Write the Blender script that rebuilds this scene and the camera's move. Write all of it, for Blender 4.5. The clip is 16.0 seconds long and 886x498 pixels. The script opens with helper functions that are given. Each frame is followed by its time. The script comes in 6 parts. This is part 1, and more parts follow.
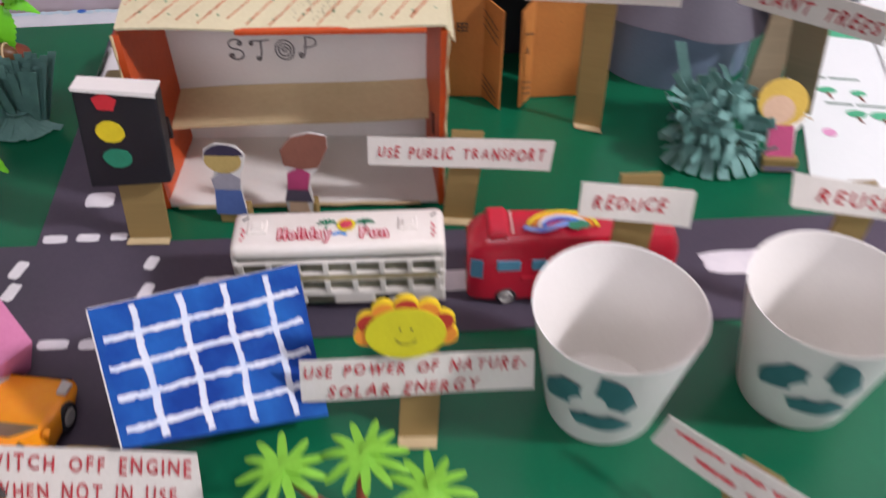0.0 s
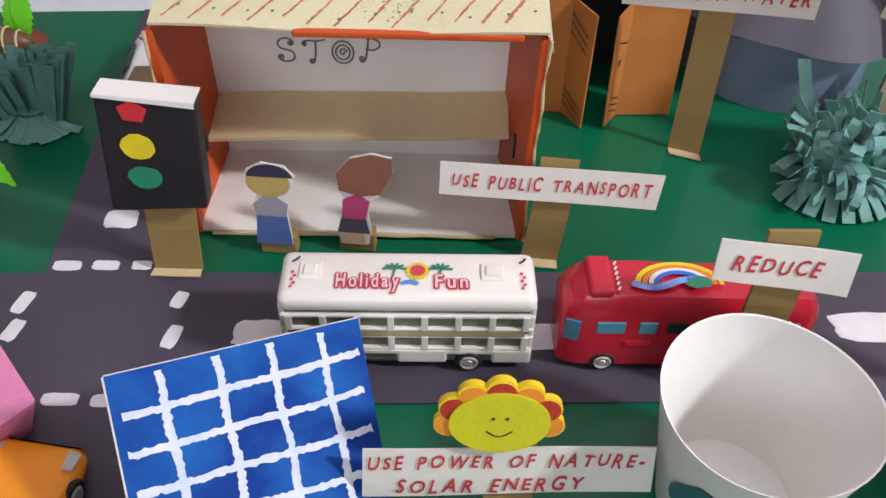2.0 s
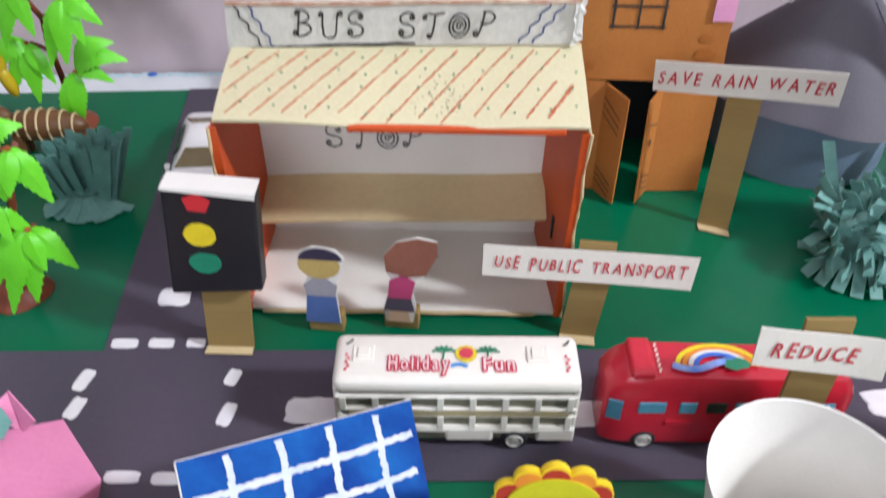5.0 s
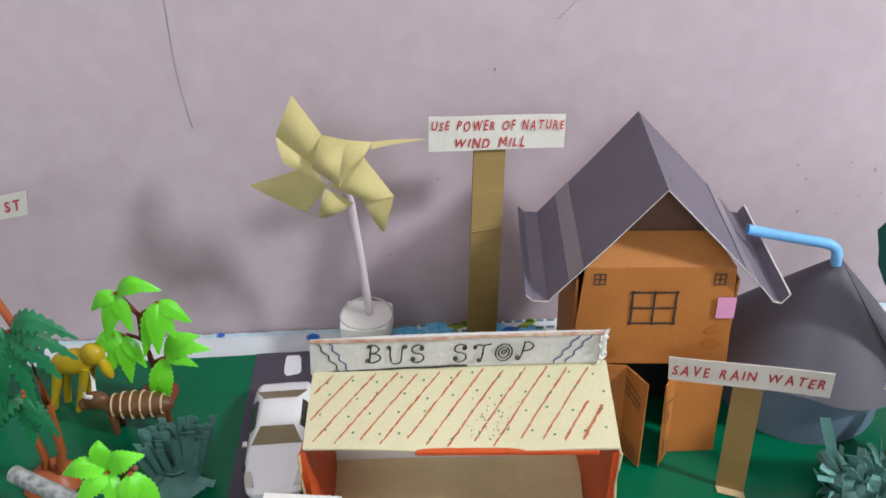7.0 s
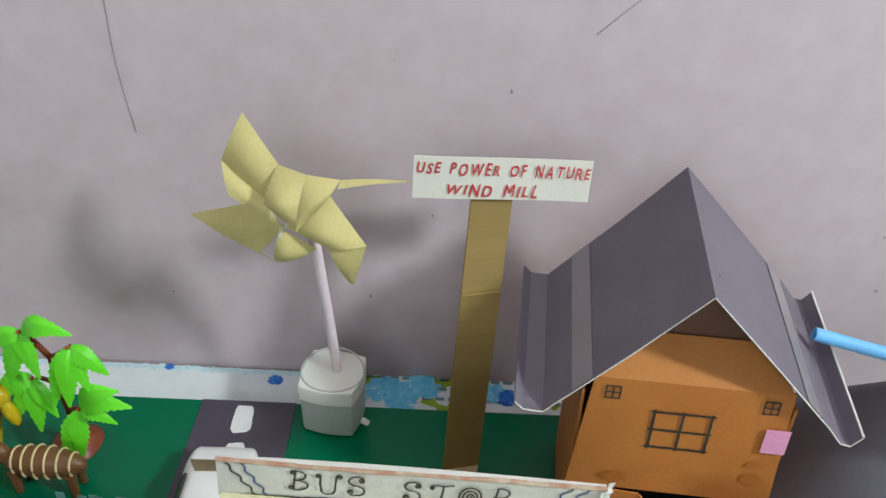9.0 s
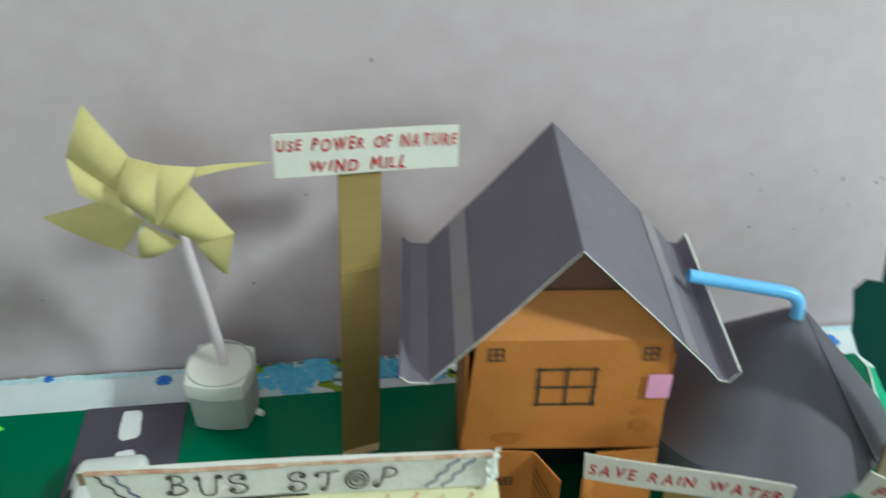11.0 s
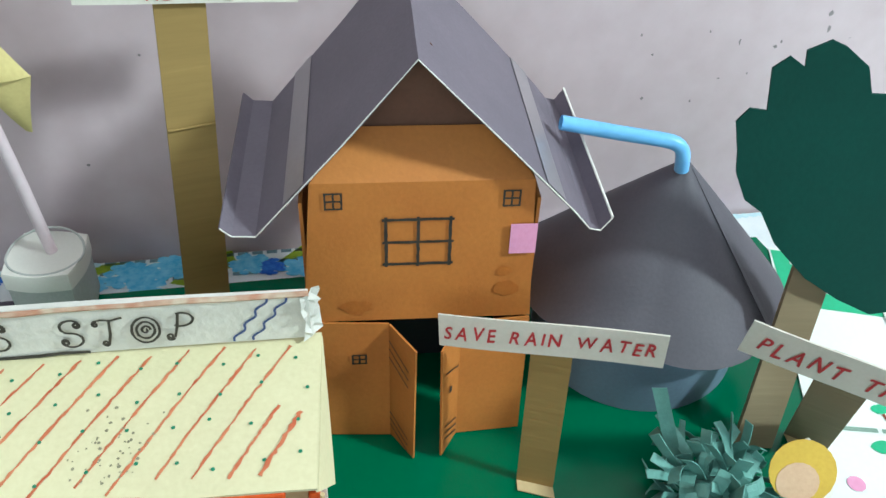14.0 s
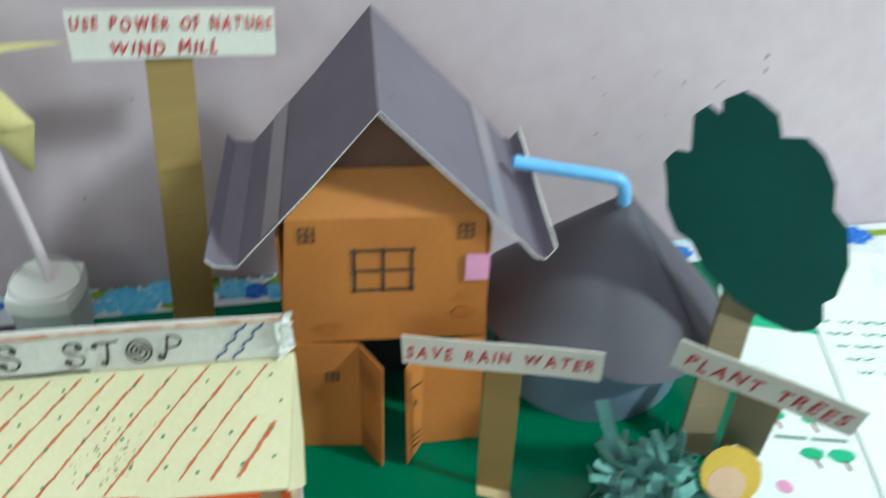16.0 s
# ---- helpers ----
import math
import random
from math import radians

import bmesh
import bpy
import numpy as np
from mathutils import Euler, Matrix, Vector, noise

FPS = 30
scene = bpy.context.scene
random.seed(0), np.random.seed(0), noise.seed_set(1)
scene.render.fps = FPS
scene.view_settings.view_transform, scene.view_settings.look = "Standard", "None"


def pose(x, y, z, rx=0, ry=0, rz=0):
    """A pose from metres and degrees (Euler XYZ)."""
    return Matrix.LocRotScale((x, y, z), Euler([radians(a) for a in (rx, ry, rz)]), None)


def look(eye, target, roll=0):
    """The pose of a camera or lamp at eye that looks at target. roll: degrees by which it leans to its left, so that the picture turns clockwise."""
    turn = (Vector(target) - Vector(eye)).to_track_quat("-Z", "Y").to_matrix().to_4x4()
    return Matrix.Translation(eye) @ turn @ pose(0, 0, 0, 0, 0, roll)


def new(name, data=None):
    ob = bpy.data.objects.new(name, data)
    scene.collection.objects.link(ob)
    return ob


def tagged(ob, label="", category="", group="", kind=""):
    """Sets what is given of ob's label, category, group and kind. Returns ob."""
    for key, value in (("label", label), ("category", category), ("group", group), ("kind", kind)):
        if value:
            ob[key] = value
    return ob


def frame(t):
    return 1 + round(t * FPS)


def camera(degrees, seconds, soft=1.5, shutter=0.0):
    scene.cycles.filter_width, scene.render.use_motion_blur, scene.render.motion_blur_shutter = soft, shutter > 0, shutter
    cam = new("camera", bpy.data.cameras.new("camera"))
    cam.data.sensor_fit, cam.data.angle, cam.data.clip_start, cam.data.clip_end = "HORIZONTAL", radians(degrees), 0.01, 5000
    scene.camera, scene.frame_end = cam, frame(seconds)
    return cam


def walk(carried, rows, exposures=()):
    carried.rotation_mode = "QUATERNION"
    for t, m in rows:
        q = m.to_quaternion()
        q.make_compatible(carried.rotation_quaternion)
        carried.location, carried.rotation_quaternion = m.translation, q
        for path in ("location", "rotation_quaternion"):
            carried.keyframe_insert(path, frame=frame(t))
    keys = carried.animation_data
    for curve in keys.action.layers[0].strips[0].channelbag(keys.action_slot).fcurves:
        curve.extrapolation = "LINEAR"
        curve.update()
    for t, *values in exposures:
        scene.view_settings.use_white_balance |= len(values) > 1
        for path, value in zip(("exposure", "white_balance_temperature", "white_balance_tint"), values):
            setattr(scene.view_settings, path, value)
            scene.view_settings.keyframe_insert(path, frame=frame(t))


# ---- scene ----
cam = camera(55.4, 16.0, shutter=0.9)
PATH = [
    (0, (0.1758, -0.3451, 0.3087), (0.1031, 1.0833, -1.0893), 0.01),
    (0.5, (0.1630, -0.3014, 0.3027), (0.0563, 1.1174, -1.1029), 1.80),
    (1, (0.1620, -0.2817, 0.2847), (0.0201, 1.1029, -1.1514), 2.14),
    (1.5, (0.1433, -0.2812, 0.2765), (0.0600, 1.1122, -1.1558), 2.22),
    (2, (0.1415, -0.2820, 0.2778), (0.0428, 1.1310, -1.1342), 1.60),
    (2.5, (0.1445, -0.2801, 0.2760), (0.0308, 1.1258, -1.1419), 1.52),
    (3, (0.1439, -0.2776, 0.2770), (0.0371, 1.1358, -1.1340), 1.79),
    (3.2, (0.1423, -0.2768, 0.2777), (0.0370, 1.1363, -1.1337), 1.88),
    (5.3, (0.1264, -0.2852, 0.3118), (-0.0088, 1.2293, -0.9874), 0.48),
    (5.5, (0.1269, -0.2853, 0.3235), (-0.0057, 1.2502, -0.9512), 0.30),
    (6, (0.1312, -0.2867, 0.3525), (-0.0029, 1.2920, -0.8679), -0.85),
    (6.5, (0.1233, -0.2923, 0.3858), (-0.0746, 1.3329, -0.7630), -2.28),
    (7, (0.1098, -0.2895, 0.4107), (-0.0729, 1.3840, -0.6692), -1.68),
    (7.5, (0.1176, -0.2442, 0.4127), (-0.1069, 1.4070, -0.6932), 0.51),
    (8, (0.1323, -0.1874, 0.3995), (-0.1157, 1.4464, -0.7272), 2.08),
    (8.2, (0.1316, -0.1776, 0.3956), (-0.1333, 1.4474, -0.7397), 2.15),
    (10.3, (0.1160, -0.1474, 0.4030), (-0.1247, 1.4242, -0.8103), 0.31),
    (10.5, (0.1220, -0.1453, 0.4006), (-0.0714, 1.4280, -0.8189), 0.59),
    (11, (0.1424, -0.1489, 0.3934), (0.0828, 1.4361, -0.8248), 0.36),
    (11.5, (0.1571, -0.1575, 0.3799), (0.2130, 1.3913, -0.8842), 0.22),
    (12, (0.1847, -0.1549, 0.3511), (0.4197, 1.3813, -0.9077), 3.86),
    (12.5, (0.1833, -0.1477, 0.3247), (0.3000, 1.3967, -0.9407), 2.24),
    (13, (0.1829, -0.1444, 0.3152), (0.2807, 1.3783, -0.9777), 2.14),
    (13.5, (0.1851, -0.1432, 0.3237), (0.2698, 1.4070, -0.9371), 2.29),
    (14, (0.1861, -0.1411, 0.3205), (0.2623, 1.4022, -0.9492), 2.35),
    (14.5, (0.1857, -0.1414, 0.3210), (0.2519, 1.4053, -0.9452), 2.41),
    (15, (0.1853, -0.1449, 0.3214), (0.2437, 1.3961, -0.9522), 2.50),
    (15.5, (0.1842, -0.1513, 0.3232), (0.2455, 1.3789, -0.9632), 2.94),
    (16, (0.1970, -0.1694, 0.3494), (0.2955, 1.4001, -0.8863), 2.51),
]
LIGHTING = [(0, -0.25, 6500, 19), (1, -0.15, 6450, 16), (3, -0.13, 6350, 8), (5.5, 0.08, 6150, 8), (6.5, -0.05, 6250, 6), (8, -0.12, 6300, -3), (10.5, -0.14, 6150, -16), (12, -0.20, 5800, -30), (13, -0.04, 5900, -18), (14.5, 0.11, 5950, -13), (16, -0.07, 5850, -17)]
walk(cam, [(t, look(eye, target, roll)) for t, eye, target, roll in PATH], LIGHTING)

# ---- world and light ----
world = bpy.data.worlds.new("world")
scene.world = world
world.use_nodes = True
wn = world.node_tree
sky = wn.nodes.new("ShaderNodeTexSky")
sky.sky_type, sky.sun_disc, sky.sun_elevation, sky.sun_rotation = "NISHITA", False, radians(40), radians(95)
wn.links.new(sky.outputs[0], wn.nodes["Background"].inputs[0])
wn.nodes["Background"].inputs[1].default_value = 0.1


def area_lamp(name, eye, target, sx, sy, watts, colour):
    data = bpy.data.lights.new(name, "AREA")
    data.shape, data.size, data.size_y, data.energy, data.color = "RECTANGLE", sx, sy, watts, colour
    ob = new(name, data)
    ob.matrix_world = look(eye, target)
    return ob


# unseen key lamp added on the right, set to suit the wall shadow
area_lamp("right_key_lamp", (1.70, -0.42, 1.34), (0.1, 0.1, 0.05), 0.16, 0.18, 37, (0.97, 0.97, 1.0))
# overhead fill added to brighten upward faces; no such source is known
area_lamp("overhead_fill_lamp", (0.35, -0.16, 1.80), (0.32, -0.12, 0.0), 1.15, 0.05, 4, (0.98, 0.97, 1.0))
# invented fill from behind the camera, to lift front faces and wall
area_lamp("rear_fill_lamp", (0.1, -2.25, 1.25), (0.1, 0.1, 0.2), 1.6, 0.9, 22, (0.95, 0.96, 1.0))

# ---- materials ----


def mat(name, c1, c2=None, rough=0.6, scale=25, fine=400, bump=0.15, spec=0.4, metal=0.0, grain=0.12, stretch=(1, 1, 1), wave=0.0):
    """Two tones in soft patches, a fine grain on top, and a relief of the same grain."""
    m = bpy.data.materials.new(name)
    m.use_nodes = True
    t = m.node_tree
    b = t.nodes["Principled BSDF"]
    c2 = c2 or tuple(v * 0.85 for v in c1)
    co = t.nodes.new("ShaderNodeTexCoord")
    mp = t.nodes.new("ShaderNodeMapping")
    mp.inputs["Scale"].default_value = stretch
    t.links.new(co.outputs["Object"], mp.inputs[0])
    big, small = t.nodes.new("ShaderNodeTexNoise"), t.nodes.new("ShaderNodeTexNoise")
    big.inputs["Scale"].default_value, small.inputs["Scale"].default_value = scale, fine
    big.inputs["Detail"].default_value, small.inputs["Detail"].default_value = 4, 3
    for n in (big, small):
        t.links.new(mp.outputs[0], n.inputs["Vector"])
    ramp = t.nodes.new("ShaderNodeValToRGB")
    ramp.color_ramp.elements[0].position, ramp.color_ramp.elements[1].position = 0.35, 0.68
    ramp.color_ramp.elements[0].color, ramp.color_ramp.elements[1].color = (*c1, 1), (*c2, 1)
    t.links.new(big.outputs[0], ramp.inputs[0])
    mix = t.nodes.new("ShaderNodeMix")
    mix.data_type, mix.blend_type = "RGBA", "OVERLAY"
    mix.inputs[0].default_value = grain
    t.links.new(ramp.outputs[0], mix.inputs[6])
    t.links.new(small.outputs[0], mix.inputs[7])
    t.links.new(mix.outputs[2], b.inputs["Base Color"])
    bp = t.nodes.new("ShaderNodeBump")
    bp.inputs["Strength"].default_value, bp.inputs["Distance"].default_value = bump, 0.001
    t.links.new(small.outputs[0], bp.inputs["Height"])
    if wave:
        wv, bw = t.nodes.new("ShaderNodeTexNoise"), t.nodes.new("ShaderNodeBump")
        wv.inputs["Scale"].default_value, wv.inputs["Detail"].default_value, wv.inputs["Distortion"].default_value = 26, 2, 0.8
        t.links.new(mp.outputs[0], wv.inputs["Vector"])
        bw.inputs["Strength"].default_value, bw.inputs["Distance"].default_value = wave, 0.004
        t.links.new(wv.outputs[0], bw.inputs["Height"])
        t.links.new(bw.outputs[0], bp.inputs["Normal"])
    t.links.new(bp.outputs[0], b.inputs["Normal"])
    b.inputs["Roughness"].default_value, b.inputs["Metallic"].default_value = rough, metal
    b.inputs["Specular IOR Level"].default_value = spec
    return m


WALL = mat("lilac_wall_paint", (0.575, 0.468, 0.510), (0.540, 0.438, 0.480), 0.7, 3.5, 60, 0.25, 0.3)
ROOM = mat("pale_plaster", (0.62, 0.59, 0.57), None, 0.8, 2, 40)
GREEN = mat("green_glazed_paper", (0.002, 0.135, 0.060), (0.002, 0.110, 0.050), 0.25, 9, 300, 0.05, 0.4, grain=0.05, wave=0.16)
ROAD = mat("dark_grey_chart_paper", (0.078, 0.064, 0.092), (0.064, 0.053, 0.078), 0.55, 12, 500, 0.1, 0.4)
DASH = mat("white_correction_paint", (0.80, 0.78, 0.80), (0.70, 0.68, 0.72), 0.6, 60, 700)
PAPER = mat("white_paper", (0.80, 0.78, 0.74), (0.74, 0.72, 0.68), 0.65, 18, 600, 0.08)
SIGNP = mat("sign_card", (0.69, 0.66, 0.60), (0.64, 0.61, 0.55), 0.6, 18, 600, 0.08)
CARD = mat("brown_cardboard", (0.30, 0.205, 0.075), (0.28, 0.190, 0.069), 0.75, 24, 160, 0.25, 0.25, stretch=(0.15, 0.15, 2.2))
CARDL = mat("tan_cardboard", (0.62, 0.49, 0.28), (0.56, 0.44, 0.25), 0.7, 20, 300, 0.2, 0.25)
CREAM = mat("cream_chart_paper", (0.66, 0.61, 0.395), (0.62, 0.565, 0.365), 0.6, 14, 500, 0.1)
ORANGE = mat("orange_painted_card", (0.62, 0.085, 0.012), (0.52, 0.07, 0.012), 0.5, 22, 300, 0.15)
TAWNY = mat("tawny_orange_paper", (0.48, 0.185, 0.042), (0.42, 0.15, 0.034), 0.55, 28, 500, 0.12)
TAWNYD = mat("tawny_paper_glue_stain", (0.44, 0.150, 0.030), (0.40, 0.13, 0.028), 0.5, 60, 500)
SLATE = mat("slate_purple_chart_paper", (0.170, 0.146, 0.184), (0.140, 0.122, 0.155), 0.65, 16, 600, 0.1, 0.25)
CONEP = mat("dark_slate_chart_paper", (0.098, 0.090, 0.112), (0.080, 0.074, 0.092), 0.6, 16, 600, 0.1, 0.3)
# the brown cardboard again, greyed to hold the back-lit shade of trunk and post
TRUNKC = mat("shaded_brown_cardboard", (0.225, 0.178, 0.11), (0.21, 0.166, 0.103), 0.75, 24, 160, 0.25, 0.25, stretch=(0.15, 0.15, 2.2))
TAPE = mat("clear_tape_over_slate_paper", (0.25, 0.22, 0.25), (0.21, 0.19, 0.215), 0.28, 20, 500, 0.05, 0.6)
TANKB = mat("blue_grey_paper", (0.145, 0.20, 0.28), (0.13, 0.18, 0.25), 0.5, 16, 600, 0.08)
GREYP = mat("pale_grey_paper", (0.50, 0.51, 0.50), (0.44, 0.46, 0.45), 0.7, 30, 500, 0.3)
# crumpled white paper, its front shade mixed into the colour as grey
CRUMP = mat("shade_greyed_crumpled_paper", (0.64, 0.63, 0.60), (0.56, 0.55, 0.52), 0.7, 40, 300, 0.4)
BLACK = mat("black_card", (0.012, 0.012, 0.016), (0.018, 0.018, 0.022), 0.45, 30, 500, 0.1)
INTER = mat("shadowed_box_inside", (0.15, 0.075, 0.05), (0.11, 0.055, 0.04), 0.8, 30, 500)
REDP = mat("red_paper", (0.62, 0.03, 0.04), None, 0.5, 60, 500)
YELP = mat("yellow_paper", (0.78, 0.62, 0.02), None, 0.5, 60, 500)
GRNP = mat("green_paper_dot", (0.02, 0.25, 0.14), None, 0.5, 60, 500)
INKR = mat("red_marker_ink", (0.52, 0.045, 0.055), (0.40, 0.035, 0.045), 0.5, 200, 900)
INKK = mat("black_marker_ink", (0.03, 0.027, 0.025), (0.05, 0.045, 0.04), 0.5, 200, 900)
INKB = mat("blue_marker_ink", (0.05, 0.08, 0.22), None, 0.5, 200, 900)
INKG = mat("green_marker_ink", (0.03, 0.22, 0.12), None, 0.5, 200, 900)
INKO = mat("orange_crayon", (0.46, 0.105, 0.045), (0.58, 0.22, 0.11), 0.6, 120, 700)
SOLAR = mat("blue_poster_paint", (0.004, 0.038, 0.23), (0.012, 0.115, 0.40), 0.65, 38, 400, 0.2, 0.12)
SOLW = mat("bluish_white_brush_paint", (0.62, 0.66, 0.72), (0.48, 0.56, 0.70), 0.6, 90, 500)
STRAWB = mat("blue_plastic_straw", (0.20, 0.48, 0.85), (0.18, 0.45, 0.82), 0.3, 40, 300, 0.03, 0.5)
STRAWP = mat("pale_pink_plastic_straw", (0.74, 0.62, 0.68), (0.70, 0.58, 0.64), 0.35, 40, 300, 0.03)
PINW = mat("straw_yellow_paper", (0.60, 0.51, 0.22), (0.55, 0.46, 0.20), 0.6, 18, 500, 0.08)
BUSW = mat("white_enamel", (0.80, 0.76, 0.70), (0.77, 0.73, 0.66), 0.22, 20, 300, 0.02, 0.6)
BUSR = mat("red_enamel", (0.56, 0.018, 0.040), (0.50, 0.014, 0.032), 0.2, 20, 300, 0.02, 0.6)
CARO = mat("orange_enamel", (0.93, 0.33, 0.010), (0.88, 0.29, 0.010), 0.22, 20, 300, 0.02, 0.6)
CARW = mat("white_car_enamel", (0.82, 0.81, 0.82), (0.78, 0.77, 0.78), 0.2, 20, 300, 0.02, 0.6)
GLASSD = mat("smoked_plastic_window", (0.035, 0.032, 0.028), (0.05, 0.045, 0.035), 0.15, 40, 300, 0.02, 0.6)
GLASSY = mat("tan_tinted_window", (0.22, 0.17, 0.09), (0.16, 0.12, 0.06), 0.18, 40, 300, 0.02, 0.6)
GLASSB = mat("blue_tinted_window", (0.10, 0.30, 0.42), (0.08, 0.22, 0.33), 0.18, 40, 300, 0.02, 0.6)
TYRE = mat("black_plastic_tyre", (0.02, 0.02, 0.022), None, 0.6, 60, 500)
RIM = mat("silver_plastic_rim", (0.62, 0.60, 0.56), None, 0.3, 60, 500, metal=0.4)
FERN = mat("blue_green_crepe_paper", (0.12, 0.28, 0.25), (0.17, 0.36, 0.325), 0.65, 60, 600, 0.2)
CROWN = mat("dark_green_foam_paper", (0.008, 0.056, 0.044), (0.007, 0.047, 0.037), 0.75, 20, 400, 0.1, 0.15)
LEAFL = mat("lime_plastic_leaf", (0.16, 0.66, 0.02), (0.20, 0.76, 0.04), 0.3, 60, 300, 0.03, 0.5)
LEAFD = mat("dark_green_plastic_leaf", (0.012, 0.15, 0.055), (0.02, 0.20, 0.07), 0.35, 60, 300, 0.03, 0.5)
BARK = mat("red_brown_plastic", (0.23, 0.055, 0.025), (0.17, 0.04, 0.02), 0.4, 60, 300, 0.1)
BARKO = mat("orange_brown_plastic", (0.40, 0.10, 0.03), (0.32, 0.08, 0.025), 0.4, 60, 300, 0.1)
PINK = mat("pink_paper", (0.70, 0.24, 0.42), (0.64, 0.21, 0.38), 0.55, 40, 500)
PINKT = mat("pink_tape", (0.76, 0.34, 0.55), None, 0.5, 40, 500)
RECY = mat("teal_print", (0.03, 0.14, 0.15), (0.05, 0.18, 0.19), 0.55, 60, 500)
MINT = mat("white_gloss_poster_paper", (0.80, 0.86, 0.83), (0.78, 0.84, 0.81), 0.4, 10, 400, 0.03)
CLOTH = mat("white_cotton_cloth", (0.72, 0.74, 0.78), (0.66, 0.69, 0.74), 0.8, 60, 700, 0.3, 0.2)
SKINP = mat("printed_peach_paper", (0.62, 0.42, 0.28), (0.58, 0.38, 0.25), 0.6, 60, 500)

# ---- mesh helpers ----


def thing(name, loc, label, category, group=""):
    ob = new(name)
    ob.location = loc
    ob.empty_display_size = 0.01
    return tagged(ob, label, category, group)


def place(root, x, y, z=0.0, yaw=0.0, scale=1.0):
    """Stands a finished thing at its spot on the board, turned by yaw degrees."""
    root.location, root.rotation_euler = (x, y, z), (0, 0, radians(yaw))
    root.scale = scale if isinstance(scale, tuple) else (scale,) * 3
    return root


def root_of(ob):
    while ob.parent:
        ob = ob.parent
    return ob


def part(name, bm, material, parent, label="", smooth=False):
    """Links a bmesh, given in world coordinates, as one mesh under a thing or a part."""
    me = bpy.data.meshes.new(name)
    if parent is not None:
        bm.transform(Matrix.Translation(-root_of(parent).location))
    bmesh.ops.recalc_face_normals(bm, faces=bm.faces)
    bm.to_mesh(me)
    bm.free()
    for m in material if isinstance(material, (list, tuple)) else [material]:
        me.materials.append(m)
    if smooth:
        me.polygons.foreach_set("use_smooth", [True] * len(me.polygons))
        me.set_sharp_from_angle(angle=radians(40))
    ob = new(name, me)
    ob.parent = parent
    if label:
        ob["label"] = label
    return ob


def structure(name, bm, material, label, category):
    return tagged(part(name, bm, material, None), label, category, kind="structure")


def join(*bms):
    out = bmesh.new()
    for b in bms:
        me = bpy.data.meshes.new("tmp")
        b.to_mesh(me)
        out.from_mesh(me)
        bpy.data.meshes.remove(me)
        b.free()
    return out


def box(c, s, bevel=0.0, m=None, seg=2):
    bm = bmesh.new()
    bmesh.ops.create_cube(bm, size=1, matrix=Matrix.Diagonal((*s, 1)))
    if bevel:
        bmesh.ops.bevel(bm, geom=bm.edges[:], offset=bevel, segments=seg, affect="EDGES", profile=0.5)
    if m is not None:
        bm.transform(m)
    bm.transform(Matrix.Translation(c))
    return bm


def slab(pts, th=0.0006, curl=0.0):
    """A flat or bent sheet through the points of its outline, th thick."""
    bm = bmesh.new()
    vs = [bm.verts.new(p) for p in pts]
    f = bm.faces.new(vs)
    f.normal_update()
    n = f.normal.copy()
    r = bmesh.ops.extrude_face_region(bm, geom=[f])
    bmesh.ops.translate(bm, verts=[v for v in r["geom"] if isinstance(v, bmesh.types.BMVert)], vec=-n * th)
    return bm


def grid_sheet(corner, nx, ny, th=0.0006):
    """A sheet given by corner(u, v), nx by ny pieces, with a thickness."""
    bm = bmesh.new()
    top = [[bm.verts.new(corner(i / nx, j / ny)) for j in range(ny + 1)] for i in range(nx + 1)]
    faces = [bm.faces.new((top[i][j], top[i + 1][j], top[i + 1][j + 1], top[i][j + 1])) for i in range(nx) for j in range(ny)]
    bm.normal_update()
    r = bmesh.ops.extrude_face_region(bm, geom=faces)
    vs = [v for v in r["geom"] if isinstance(v, bmesh.types.BMVert)]
    for v in vs:
        v.co -= v.normal * th if v.normal.length else Vector((0, 0, th))
    return bm


def rod(p0, p1, r0, r1=None, n=16):
    p0, p1 = Vector(p0), Vector(p1)
    bm = bmesh.new()
    d = p1 - p0
    bmesh.ops.create_cone(bm, cap_ends=True, segments=n, radius1=r0, radius2=r0 if r1 is None else r1, depth=d.length)
    bm.transform(Matrix.Translation((p0 + p1) / 2) @ d.to_track_quat("Z", "Y").to_matrix().to_4x4())
    return bm


def tube(pts, r, n=14, open_end=False):
    bm = bmesh.new()
    pts = [Vector(p) for p in pts]
    rings = []
    for i, p in enumerate(pts):
        d = (pts[min(i + 1, len(pts) - 1)] - pts[max(i - 1, 0)]).normalized()
        q = d.to_track_quat("Z", "Y")
        rr = r[i] if isinstance(r, (list, tuple)) else r
        rings.append([bm.verts.new(p + q @ Vector((math.cos(a) * rr, math.sin(a) * rr, 0))) for a in [k * math.tau / n for k in range(n)]])
    for a, b in zip(rings, rings[1:]):
        for k in range(n):
            bm.faces.new((a[k], a[(k + 1) % n], b[(k + 1) % n], b[k]))
    if not open_end:
        bm.faces.new(rings[0][::-1])
        bm.faces.new(rings[-1])
    return bm


def lathe(profile, centre, n=48, wob=0.0, seed=1):
    """A turned form: profile of (radius, height)."""
    bm = bmesh.new()
    rings = []
    for r, z in profile:
        rings.append([bm.verts.new((centre[0] + math.cos(a) * r * (1 + wob * math.sin(3 * a + seed)), centre[1] + math.sin(a) * r * (1 + wob * math.sin(3 * a + seed)), centre[2] + z)) for a in [k * math.tau / n for k in range(n)]])
    for a, b in zip(rings, rings[1:]):
        for k in range(n):
            bm.faces.new((a[k], a[(k + 1) % n], b[(k + 1) % n], b[k]))
    bmesh.ops.remove_doubles(bm, verts=bm.verts[:], dist=1e-6)
    return bm


GLYPHS = {}


